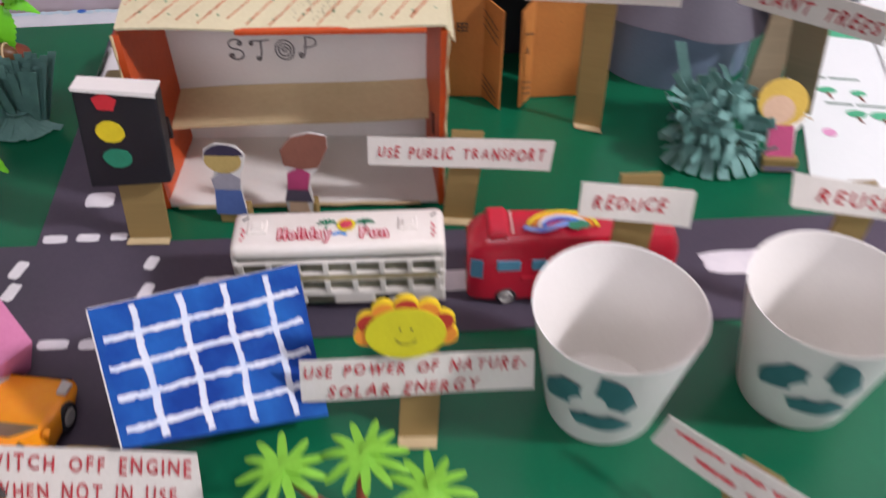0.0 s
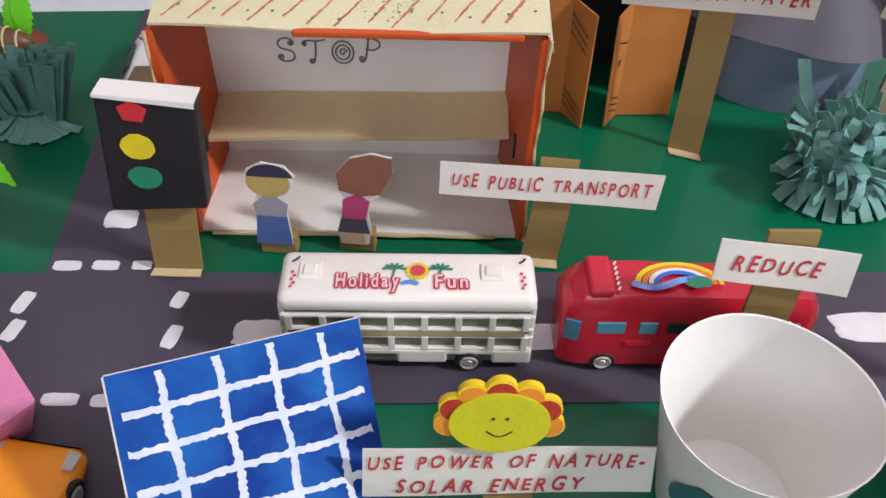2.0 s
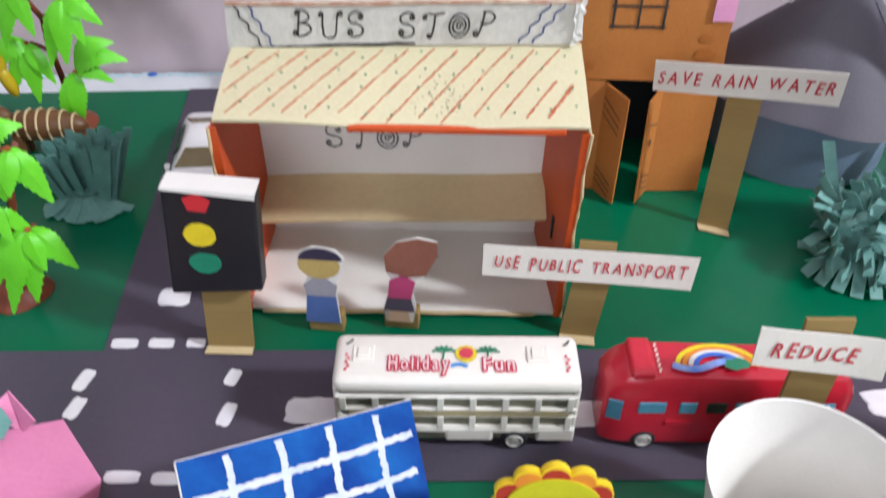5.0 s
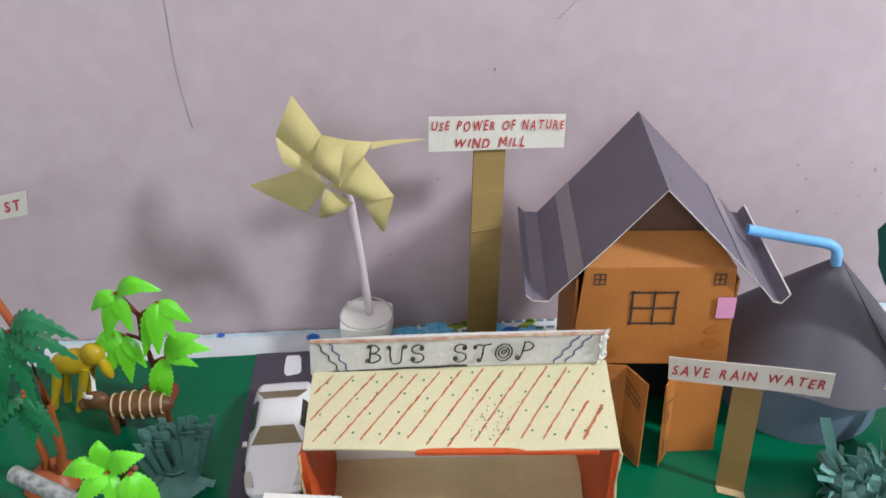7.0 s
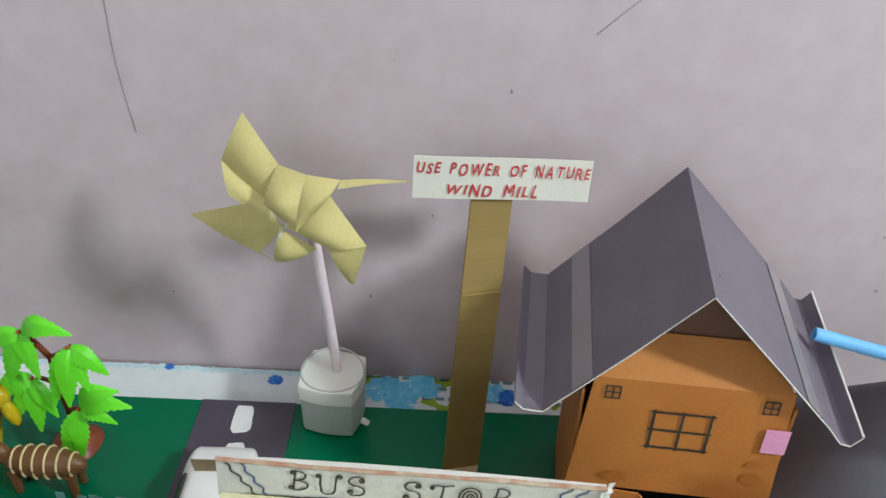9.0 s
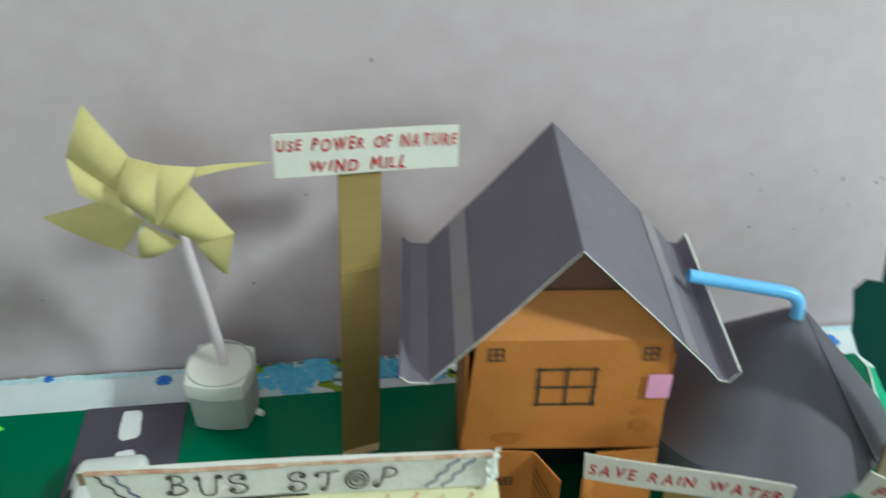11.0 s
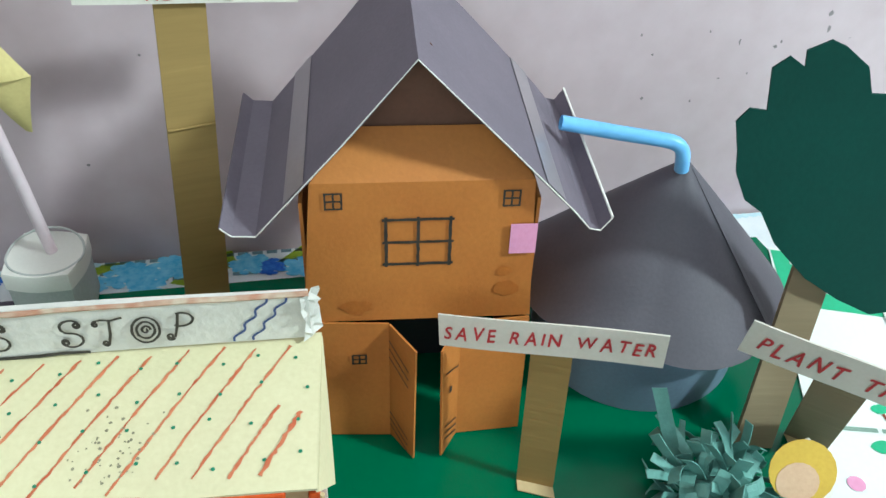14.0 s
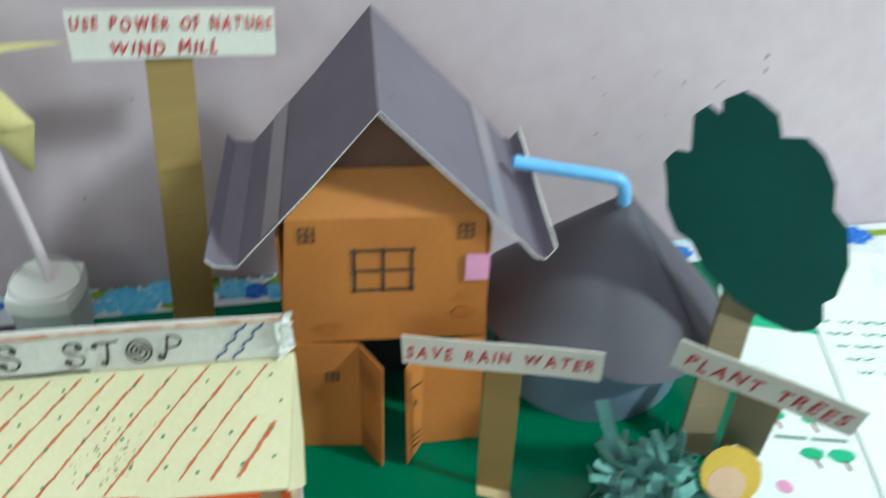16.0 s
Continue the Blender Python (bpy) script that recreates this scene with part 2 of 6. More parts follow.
def glyph(ch, bold):
    if ch == "M" and (ch, bold) not in GLYPHS:
        vs, fs, h = [], [], 0.045 + bold
        for (x0, y0), (x1, y1) in (((0.06, 0.0), (0.10, 0.72)), ((0.10, 0.72), (0.36, 0.22)), ((0.36, 0.22), (0.62, 0.72)), ((0.62, 0.72), (0.68, 0.0))):
            vs += [(x0 - h, y0), (x0 + h, y0), (x1 + h, y1), (x1 - h, y1)]
            fs.append(tuple(range(len(vs) - 4, len(vs))))
        GLYPHS[ch, bold] = (vs, fs)
    if (ch, bold) not in GLYPHS:
        cu = bpy.data.curves.new("glyph", "FONT")
        cu.body, cu.size, cu.offset, cu.resolution_u = ch, 1.0, bold, 3
        ob = new("glyph", cu)
        dg = bpy.context.evaluated_depsgraph_get()
        me = bpy.data.meshes.new_from_object(ob.evaluated_get(dg))
        vs = [(v.co.x, v.co.y) for v in me.vertices]
        GLYPHS[ch, bold] = (vs, [tuple(p.vertices) for p in me.polygons])
        bpy.data.objects.remove(ob)
        bpy.data.meshes.remove(me)
        bpy.data.curves.remove(cu)
    return GLYPHS[ch, bold]


def writing(s, origin, right, up, width, height, rng, shear=0.24, jit=1.3, bold=0.004):
    """Hand-written letters that fill width by height on the plane of right and up, from the lower left corner."""
    right, up = Vector(right).normalized(), Vector(up).normalized()
    pen, placed = 0.0, []
    for ch in s:
        if ch == " ":
            pen += 0.62
            continue
        vs, fs = glyph(ch, bold)
        x0, x1 = min(v[0] for v in vs), max(v[0] for v in vs)
        placed.append((pen - x0, vs, fs))
        pen += x1 - x0 + 0.24
    k = width / max(pen - 0.24, 0.1)
    h = height / 0.73
    bm = bmesh.new()
    for off, vs, fs in placed:
        dy, rot, sc = rng.uniform(-0.04, 0.04) * jit, rng.uniform(-0.06, 0.06) * jit, 1 + rng.uniform(-0.1, 0.1) * jit
        cx = off + 0.3
        row = []
        for x, y in vs:
            X, Y = x + off - cx, (y - 0.36) * sc
            X, Y = X - rot * Y, Y + rot * X
            X += shear * Y
            row.append(bm.verts.new(Vector(origin) + right * ((X + cx) * k) + up * ((Y + 0.36 + dy) * h)))
        for f in fs:
            try:
                bm.faces.new([row[i] for i in f])
            except ValueError:
                pass
    return bm


def stroke(pts, w, normal, lift=0.0004, ragged=0.0, rng=random):
    """A drawn line of width w along points on a surface, as a flat ribbon."""
    bm = bmesh.new()
    pts = [Vector(p) for p in pts]
    n = Vector(normal).normalized()
    if ragged and len(pts) == 2:
        pts = [pts[0].lerp(pts[1], i / 14) for i in range(15)]
    rows = []
    for i, p in enumerate(pts):
        d = (pts[min(i + 1, len(pts) - 1)] - pts[max(i - 1, 0)]).normalized()
        side = n.cross(d).normalized()
        a, b = w * (0.5 + rng.uniform(-ragged, ragged)), w * (0.5 + rng.uniform(-ragged, ragged))
        rows.append((bm.verts.new(p + side * a + n * lift), bm.verts.new(p - side * b + n * lift)))
    for (a, b), (c, d) in zip(rows, rows[1:]):
        bm.faces.new((a, b, d, c))
    return bm


def dot(p, r, normal, lift=0.0005, n=14, ry=None, wob=0.0, rng=random):
    q = Vector(normal).normalized().to_track_quat("Z", "Y")
    bm = bmesh.new()
    bm.faces.new([bm.verts.new(Vector(p) + q @ Vector((math.cos(k * math.tau / n) * r * (1 + rng.uniform(-wob, wob)), math.sin(k * math.tau / n) * (ry or r) * (1 + rng.uniform(-wob, wob)), lift))) for k in range(n)])
    return bm


def quad_point(q, u, v):
    """A point of a sheet with corners upper left, upper right, lower right, lower left; v runs down."""
    a, b, c, d = (Vector(p) for p in q)
    return a.lerp(b, u).lerp(d.lerp(c, u), v)


def placard(name, q, lines, foot, top, width, label, ink=None, hand=0.62, over=0.0, post_label="brown cardboard strip", post_mat=None):
    """A hand-lettered card on a cardboard strip. q: its corners; foot and top: ends of the strip."""
    rng = random.Random(sum(map(ord, name)))
    a, b, c, d = (Vector(p) for p in q)
    root = thing(name, foot, label, "sign", "hand-lettered signs")
    right, up = (b - a).normalized(), (a - d).normalized()
    n = right.cross(up).normalized()
    foot, top = Vector(foot), Vector(top)
    ub = a - d
    side = (b - a) - ub * ((b.z - a.z) / ub.z)
    side = Vector((side.x, side.y, 0)).normalized()
    front = side.cross(top - foot).normalized()
    w = side * width / 2

    # the strip bends to lie flat against the back of the board
    share = min(1.0, max(0.0, (top.x - a.x) / (b.x - a.x)))
    k1, k2 = quad_point(q, share, 1.05) - n * 0.0034, quad_point(q, share, 0.0) - n * 0.0034
    k2 = k2 + (k2 - k1).normalized() * (over - 0.001)
    l1, l2 = (k1 - foot).length, (k2 - k1).length

    def strip(u, v):
        s = v * (l1 + l2)
        p = foot.lerp(k1, s / l1) if s < l1 else k1.lerp(k2, (s - l1) / l2)
        return p + w * (2 * u - 1)
    post = grid_sheet(strip, 1, 16, 0.0018)
    for vert in post.verts:
        vert.co.z = max(vert.co.z, 0.0003)
    part("post", post, post_mat or CARD, root, post_label)
    if l1 > 0.12:
        part("crease", tube([strip(u, 0.62) - front * -0.0012 for u in (0.02, 0.35, 0.7, 0.98)], 0.0007, 6), post_mat or CARD, root, "bent crease in the strip")
    lip = slab([foot - w - front * 0.0, foot + w, foot + w + Vector((0, -0.006, 0.0008)), foot - w + Vector((0, -0.006, 0.0008))], 0.0006)
    part("glued_foot", lip, CARDL, root)
    card = part("board", grid_sheet(lambda u, v: quad_point(q, u, 1 - v) + n * 0.0006 * math.sin(u * 5 + 1), 8, 1, 0.0007), SIGNP, root, "white card board")
    rows = len(lines)
    H, W = (a - d).length, (b - a).length
    bms = []
    for i, (s, u0, u1) in enumerate(lines):
        v = (i + 1) / rows - (1 - hand) / 2 / rows
        p = quad_point(q, u0, v) + n * 0.0013
        text = writing(s, p, right, up, W * (u1 - u0), H / rows * hand, rng, bold=0.017)
        for v in text.verts:
            ku, kv = (v.co - a).dot(right) / W, (a - v.co).dot(up) / H
            v.co += n * ((quad_point(q, ku, kv) + n * (0.0006 * math.sin(ku * 5 + 1) + 0.0005) - v.co).dot(n))
        bms.append(text)
    if bms:
        part("lettering", join(*bms), ink or INKR, card, "red marker lettering")
    return root


# ---- room ----
def wall_y(x):
    return 0.2465 + 0.140 * x


def prism(poly, z0, z1):
    bm = bmesh.new()
    lo = [bm.verts.new((x, y, z0)) for x, y in poly]
    hi = [bm.verts.new((x, y, z1)) for x, y in poly]
    n = len(poly)
    bm.faces.new(lo[::-1])
    bm.faces.new(hi)
    for i in range(n):
        bm.faces.new((lo[i], lo[(i + 1) % n], hi[(i + 1) % n], hi[i]))
    return bm


structure("wall_north", prism([(-1.7, wall_y(-1.7)), (1.75, wall_y(1.75)), (1.75, wall_y(1.75) + 0.12), (-1.7, wall_y(-1.7) + 0.12)], -0.76, 1.95), WALL, "lilac painted plaster wall with hairline cracks and specks", "wall")
# unseen walls, floor and ceiling added to bounce light; openings follow the lamps
EAST = [(-2.3, -0.65, -0.76, 1.95), (-0.65, -0.19, -0.76, 1.06), (-0.65, -0.19, 1.64, 1.95), (-0.19, 0.5, -0.76, 1.95)]
structure("wall_east", join(*[prism([(1.75, a), (1.87, a), (1.87, c), (1.75, c)], z0, z1) for a, c, z0, z1 in EAST]), ROOM, "unseen pale plaster wall with an opening added for a lamp", "wall")
structure("wall_west", prism([(-1.82, -2.3), (-1.7, -2.3), (-1.7, 0.2), (-1.82, 0.2)], -0.76, 1.95), ROOM, "pale plaster wall", "wall")
structure("wall_south", join(prism([(-1.7, -2.42), (1.75, -2.42), (1.75, -2.3), (-1.7, -2.3)], -0.76, 0.45), prism([(-1.7, -2.42), (-0.75, -2.42), (-0.75, -2.3), (-1.7, -2.3)], 0.45, 1.75), prism([(0.95, -2.42), (1.75, -2.42), (1.75, -2.3), (0.95, -2.3)], 0.45, 1.75), prism([(-1.7, -2.42), (1.75, -2.42), (1.75, -2.3), (-1.7, -2.3)], 1.75, 1.95)), ROOM, "unseen pale plaster wall with an opening added for a lamp", "wall")
structure("floor", prism([(-1.82, -2.42), (1.87, -2.42), (1.87, 0.6), (-1.82, 0.6)], -0.80, -0.76), mat("grey_cement_floor", (0.30, 0.28, 0.26), None, 0.6, 4, 60), "grey cement floor", "floor")
structure("ceiling", prism([(-1.82, -2.42), (1.87, -2.42), (1.87, 0.6), (-1.82, 0.6)], 1.95, 2.0), ROOM, "pale plaster ceiling", "ceiling")

# invented glowing fixture, out of view, to accompany the overhead fill
GLOW = bpy.data.materials.new("added_tube_glow")
GLOW.use_nodes = True
GLOW.node_tree.nodes["Principled BSDF"].inputs["Emission Color"].default_value = (1, 0.98, 0.96, 1)
GLOW.node_tree.nodes["Principled BSDF"].inputs["Emission Strength"].default_value = 4.0
unseen_tube_lamp = thing("unseen_tube_lamp", (0.35, -0.16, 1.95), "unseen batten tube lamp added to go with the overhead fill", "lamp")
part("batten", box((0.35, -0.16, 1.925), (1.25, 0.05, 0.05), 0.004), ROOM, unseen_tube_lamp, "white metal batten")
part("tube", rod((-0.22, -0.16, 1.872), (0.92, -0.16, 1.872), 0.013, 0.013, 16), GLOW, unseen_tube_lamp, "glowing tube added for fill")
for hx in (-0.24, 0.94):
    part("holder", box((hx, -0.16, 1.882), (0.03, 0.035, 0.05), 0.003), ROOM, unseen_tube_lamp)

# table with its cloth, and the green board on it
table = thing("table", (0.1, -0.15, -0.76), "table under a floral cotton cloth, standing against the wall", "table")
part("tabletop", prism([(-0.75, -0.62), (0.95, -0.62), (0.95, wall_y(0.95) - 0.004), (-0.75, wall_y(-0.75) - 0.004)], -0.045, -0.012), mat("brown_wood", (0.22, 0.12, 0.06), None, 0.5, 20, 200), table)
for lx, ly in ((-0.7, -0.57), (0.9, -0.57), (-0.7, 0.08), (0.9, 0.2)):
    part("leg", box((lx, ly, -0.4025), (0.05, 0.05, 0.715), 0.004), mat("brown_wood_leg", (0.20, 0.11, 0.055), None, 0.5, 20, 200), table)
cloth = thing("tablecloth", (0.1, -0.15, -0.012), "white cotton tablecloth printed with blue flowers", "tablecloth")
part("cloth", prism([(-0.76, -0.63), (0.96, -0.63), (0.96, wall_y(0.96) - 0.002), (-0.76, wall_y(-0.76) - 0.002)], -0.0119, -0.0105), CLOTH, cloth)


def back_y(x):
    return 0.204 + 0.148 * x


board = structure("ground", prism([(-0.42, -0.50), (0.47, -0.50), (0.47, 0.02), (0.40, back_y(0.40)), (-0.42, back_y(-0.42))], -0.0104, 0.0), GREEN, "glossy green paper base board of the model", "ground")


def ry(y, x):
    return y + 0.11 * x


structure("road", prism([(-0.42, ry(-0.1045, -0.42)), (0.47, ry(-0.1045, 0.47)), (0.47, ry(-0.0335, 0.47)), (-0.42, ry(-0.0335, -0.42))], 0.0002, 0.0009), ROAD, "dark grey chart paper road with painted white dashes", "road")
side_l, side_r = [(-0.053, -0.0400), (-0.0875, back_y(-0.0875))], [(0.008, -0.0335), (-0.0280, back_y(-0.0280))]
structure("side_road", prism([side_l[0], side_r[0], side_r[1], side_l[1]], 0.0002, 0.0008), ROAD, "dark grey chart paper side road running back to the wall", "road")


def dash(x, y, w, h, yaw, seed):
    rng = random.Random(seed)
    bm = bmesh.new()
    pts = []
    for a in range(20):
        c, s = math.cos(a * math.tau / 20), math.sin(a * math.tau / 20)
        k = 1 / max(abs(c), abs(s)) ** 0.92
        pts.append((c * k * w / 2 * rng.uniform(0.94, 1.05), s * k * h / 2 * rng.uniform(0.94, 1.05)))
    lo = [bm.verts.new((px, py, 0.0010)) for px, py in pts]
    hi = [bm.verts.new((px * 0.96, py * 0.96, 0.0013)) for px, py in pts]
    bm.faces.new(hi)
    for i in range(20):
        bm.faces.new((lo[i], lo[(i + 1) % 20], hi[(i + 1) % 20], hi[i]))
    bm.transform(pose(x, y, 0, 0, 0, yaw))
    return tagged(part("road_marking", bm, DASH, None), "white painted dash on the dark paper road", "road marking", "road markings", "structure")


for i, (x, y, w, h, yaw) in enumerate([(-0.0450, -0.0340, 0.0125, 0.0060, 5), (-0.0280, -0.0320, 0.0120, 0.0060, 4), (-0.0120, -0.0302, 0.0090, 0.0055, 6), (-0.0550, -0.0570, 0.0065, 0.0125, -10), (-0.0525, -0.0725, 0.0065, 0.0120, -10), (0.0110, -0.0485, 0.0062, 0.0095, -8), (0.0142, -0.0690, 0.0064, 0.0125, -8), (-0.0190, -0.1040, 0.0145, 0.0060, 5), (-0.0010, -0.1028, 0.0125, 0.0060, 5), (-0.0320, -0.0015, 0.0160, 0.0125, 5), (0.0520, -0.0630, 0.0260, 0.0145, 6), (0.3170, -0.0315, 0.0480, 0.0165, 6), (0.1690, -0.0525, 0.0300, 0.0140, 6), (-0.0565, 0.1800, 0.0122, 0.0230, 12), (-0.0515, 0.1530, 0.0115, 0.0160, 12), (-0.0450, 0.0660, 0.0115, 0.0180, 12)]):
    dash(x, y, w, h, yaw, i)

# ---- bus stop shelter ----
stop = thing("bus_stop", (0.076, 0.03, 0.0012), "orange-edged cardboard bus stop shelter with a striped cream roof", "bus stop")
X0, X1, D, ZT = 0.0, 0.152, 0.063, 0.1075


def edge_line(a, b, r, mt, name, parent, label=""):
    part(name, tube([Vector(a).lerp(Vector(b), i / 12) + Vector((random.uniform(-1, 1), random.uniform(-1, 1), random.uniform(-1, 1))) * 0.0003 for i in range(13)], r, 6), mt, parent, label)


part("back_panel", box(((X0 + X1) / 2, D, 0.054), (X1 - X0, 0.002, 0.105), 0.0004), PAPER, stop, "white paper-lined back")
part("floor_panel", box(((X0 + X1) / 2 - 0.002, D / 2, 0.0024), (X1 - X0 + 0.003, D - 0.002, 0.002), 0.0004), PAPER, stop, "white paper-lined floor")
for sx, lean, inner in ((X0, -0.0005, 0.0025), (X1, 0.0018, -0.0065)):
    q = [(sx + lean, 0.0, ZT), (sx + lean + inner, D - 0.001, ZT), (sx + inner, D - 0.001, 0.0015), (sx, 0.0, 0.0015)]
    part("side_panel", grid_sheet(lambda u, v, q=q: quad_point(q, u, 1 - v), 2, 4, 0.0016), ORANGE, stop, "orange painted side")
    t0, t1 = Vector((sx - 0.0004, -0.0006, 0.0015)), Vector((sx + lean - 0.0004, -0.0006, ZT))
    part("front_flange", grid_sheet(lambda u, v, t0=t0, t1=t1: t0.lerp(t1, v) + Vector((0.0035 * (u - 0.5), 0.0006, 0)), 1, 4, 0.0014), ORANGE, stop, "orange painted edge")
    part("raw_edge", tube([t0.lerp(t1, i / 10) + Vector((0.0019 * (1 if sx else -1) + 0.0005 * math.sin(i * 2.1), 0.0004, 0)) for i in range(11)], 0.0008, 6), CARDL, stop, "torn cardboard edge")
edge_line((X0 + 0.006, -0.0005, 0.0022), (X1 - 0.012, -0.0005, 0.0032), 0.0010, CARDL, "front_lip", stop)
part("orange_fold", box((0.1, 0.0, ZT + 0.0012), (0.09, 0.003, 0.003), 0.0008), ORANGE, stop)
# the shelf
sh = [(X0 + 0.003, 0.0615, 0.0385), (X1 - 0.006, 0.0615, 0.0435), (X1 - 0.0065, 0.0315, 0.0385), (X0 + 0.0050, 0.0250, 0.0380)]
shelf = part("shelf", grid_sheet(lambda u, v: quad_point(sh, u, 1 - v) + Vector((0, 0, 0.0007 * math.sin(u * 6))), 10, 2, 0.002), CARDL, stop, "tan cardboard shelf")
for tx in (X0 + 0.0030, X1 - 0.0035):
    part("tab", box((tx, 0.026, 0.037), (0.0022, 0.003, 0.013), 0.0005), BLACK, stop, "black slot tab")
# the roof sheet with crayon lines
RQ = [(-0.0015, 0.0495, 0.1172), (0.1555, 0.0565, 0.1183), (0.1545, -0.0012, 0.1105), (0.0, -0.0005, 0.1105)]


def roof_pt(u, v):
    return quad_point(RQ, u, v) + Vector((0, 0, 0.0012 * math.sin(u * 7 + 1) * v + 0.001 * math.sin(v * 3.1)))


roof = part("roof", grid_sheet(lambda u, v: roof_pt(u, 1 - v), 16, 6, 0.0012), CREAM, stop, "cream paper roof with orange stripes")
rn = (Vector(RQ[1]) - Vector(RQ[0])).cross(Vector(RQ[0]) - Vector(RQ[3])).normalized()
if rn.z < 0:
    rn = -rn
rng = random.Random(4)
lines = []
for i in range(15):
    ub, vt, vb = -0.13 + i * 0.0725, 0.05 + rng.uniform(0, 0.04), 0.95 - rng.uniform(0, 0.08)
    if i == 14:
        vb = 0.34
    if i == 13:
        vt = 0.50
    run = 0.215
    pts = []
    for k in range(31):
        v = vt + (vb - vt) * k / 30
        u = ub + run * (1 - v)
        if 0.012 < u < 0.985:
            pts.append(roof_pt(u, v))
    if len(pts) > 3:
        lines.append(stroke(pts, 0.00085, rn, 0.0003, 0.34, rng))
lines.append(stroke([roof_pt(0.965 - 0.075 * k / 20, 0.55 + 0.36 * k / 20) for k in range(21)], 0.0014, rn, 0.0004, 0.3, rng))
part("stripes", join(*lines), INKO, roof, "orange crayon stripes")
dots = []
for i in range(12):
    for j in range(4):
        dots.append(dot(roof_pt(min(0.975, 0.05 + i * 0.082 + 0.020 * (j % 2) + rng.uniform(-0.012, 0.012)), min(0.95, 0.14 + j * 0.23 + rng.uniform(-0.05, 0.05))), 0.00065, rn, 0.0004, 8))
part("dots", join(*dots), INKG, roof, "small green ink dots")
smear = []
for k in range(60):
    u, v = 0.60 + 0.10 * rng.gauss(0, 1) * 0.4, 0.70 + 0.13 * rng.gauss(0, 1)
    if v < 0.97:
        smear.append(dot(roof_pt(u + 0.12 * (0.75 - v), v), rng.uniform(0.0002, 0.0006), rn, 0.0003, 6, None, 0.3, rng))
tagged(part("smudges", join(*smear), mat("grey_smudge", (0.30, 0.28, 0.19), None, 0.7), roof, "grey specks of dirt"), kind="stuff")
part("roof_flap", slab([(0.1558, 0.056, 0.1173), (0.1548, -0.001, 0.1097), (0.1590, 0.012, 0.0950), (0.1565, 0.050, 0.0780)], 0.0008), CREAM, stop, "cream paper flap")
# the name board on the roof
BQ = [(-0.0010, 0.0490, 0.1378), (0.1525, 0.0515, 0.1405), (0.1525, 0.0535, 0.1195), (-0.0030, 0.0500, 0.1150)]


def ban_pt(u, v):
    return quad_point(BQ, u, v) + Vector((0, 0.0002 * math.sin(u * 4), 0.0011 * math.sin(u * 3.1)))


banner = part("name_board", grid_sheet(lambda u, v: ban_pt(u, 1 - v), 20, 4, 0.0022), CRUMP, stop, "white paper-covered name board with worn edges")
edge_line(BQ[0], BQ[1], 0.0010, mat("scuffed_red_brown_edge", (0.40, 0.20, 0.13), (0.55, 0.46, 0.36), 0.7, 120), "worn_edge", banner, "scuffed reddish top edge")
# shadow along the foot of the board, painted as a dark line
part("base_shadow", stroke([ban_pt(0.02 + 0.52 * k / 10, 0.95) for k in range(11)], 0.0013, Vector((0.08, -1, 0.05)).normalized(), 0.0006, 0.2, random.Random(1)), INKK, banner, "dark line painted for the shadow along the base")
bn = Vector((0.08, -1, 0.05)).normalized()


def arc(cx, cy, rx, rz, a0, a1, n=16):
    return [(cx + rx * math.cos(math.radians(a0 + (a1 - a0) * k / n)), cy + rz * math.sin(math.radians(a0 + (a1 - a0) * k / n))) for k in range(n + 1)]


def curl(cx, cy, r, a0, turns=1.5):
    n = 18
    return [(cx + r * (1 - 0.8 * k / n) * math.cos(math.radians(a0) + turns * math.tau * k / n), cy + r * (1 - 0.8 * k / n) * math.sin(math.radians(a0) + turns * math.tau * k / n)) for k in range(n + 1)]


CURLY = {
    "B": [[(0.20, 1.0), (0.17, 0.6), (0.12, 0.0)], [(0.20, 1.0)] + arc(0.22, 0.76, 0.42, 0.24, 85, -90), arc(0.18, 0.27, 0.56, 0.26, 88, -95), curl(0.02, 0.12, 0.13, -40), curl(0.10, 0.90, 0.11, 20)],
    "U": [[(0.10, 0.95), (0.08, 0.5), (0.14, 0.22)] + arc(0.42, 0.22, 0.30, 0.22, 180, 360) + [(0.74, 0.55), (0.78, 0.98)], curl(0.00, 0.90, 0.11, 0), curl(0.90, 0.92, 0.12, 180, -1.5)],
    "S": [arc(0.44, 0.75, 0.34, 0.23, 30, 262) + arc(0.42, 0.27, 0.36, 0.25, 82, -160), curl(0.64, 0.80, 0.12, 30, -1.5), curl(0.20, 0.20, 0.13, 200, -1.5)],
    "T": [[(0.00, 0.86), (0.25, 0.92), (0.55, 0.88), (0.95, 0.96)], [(0.52, 0.9), (0.50, 0.4), (0.42, 0.02)], curl(0.06, 0.78, 0.10, 90), curl(0.32, 0.08, 0.11, -20, -1.5)],
    "O": [arc(0.48, 0.48, 0.46, 0.46, 0, 360, 28), arc(0.48, 0.48, 0.30, 0.30, 20, 380, 24), curl(0.48, 0.48, 0.17, 0, 1.2)],
    "P": [[(0.40, 0.98), (0.34, 0.5), (0.24, 0.10)], arc(0.48, 0.74, 0.40, 0.24, 115, -125), curl(0.10, 0.14, 0.14, -20, -1.5)]}


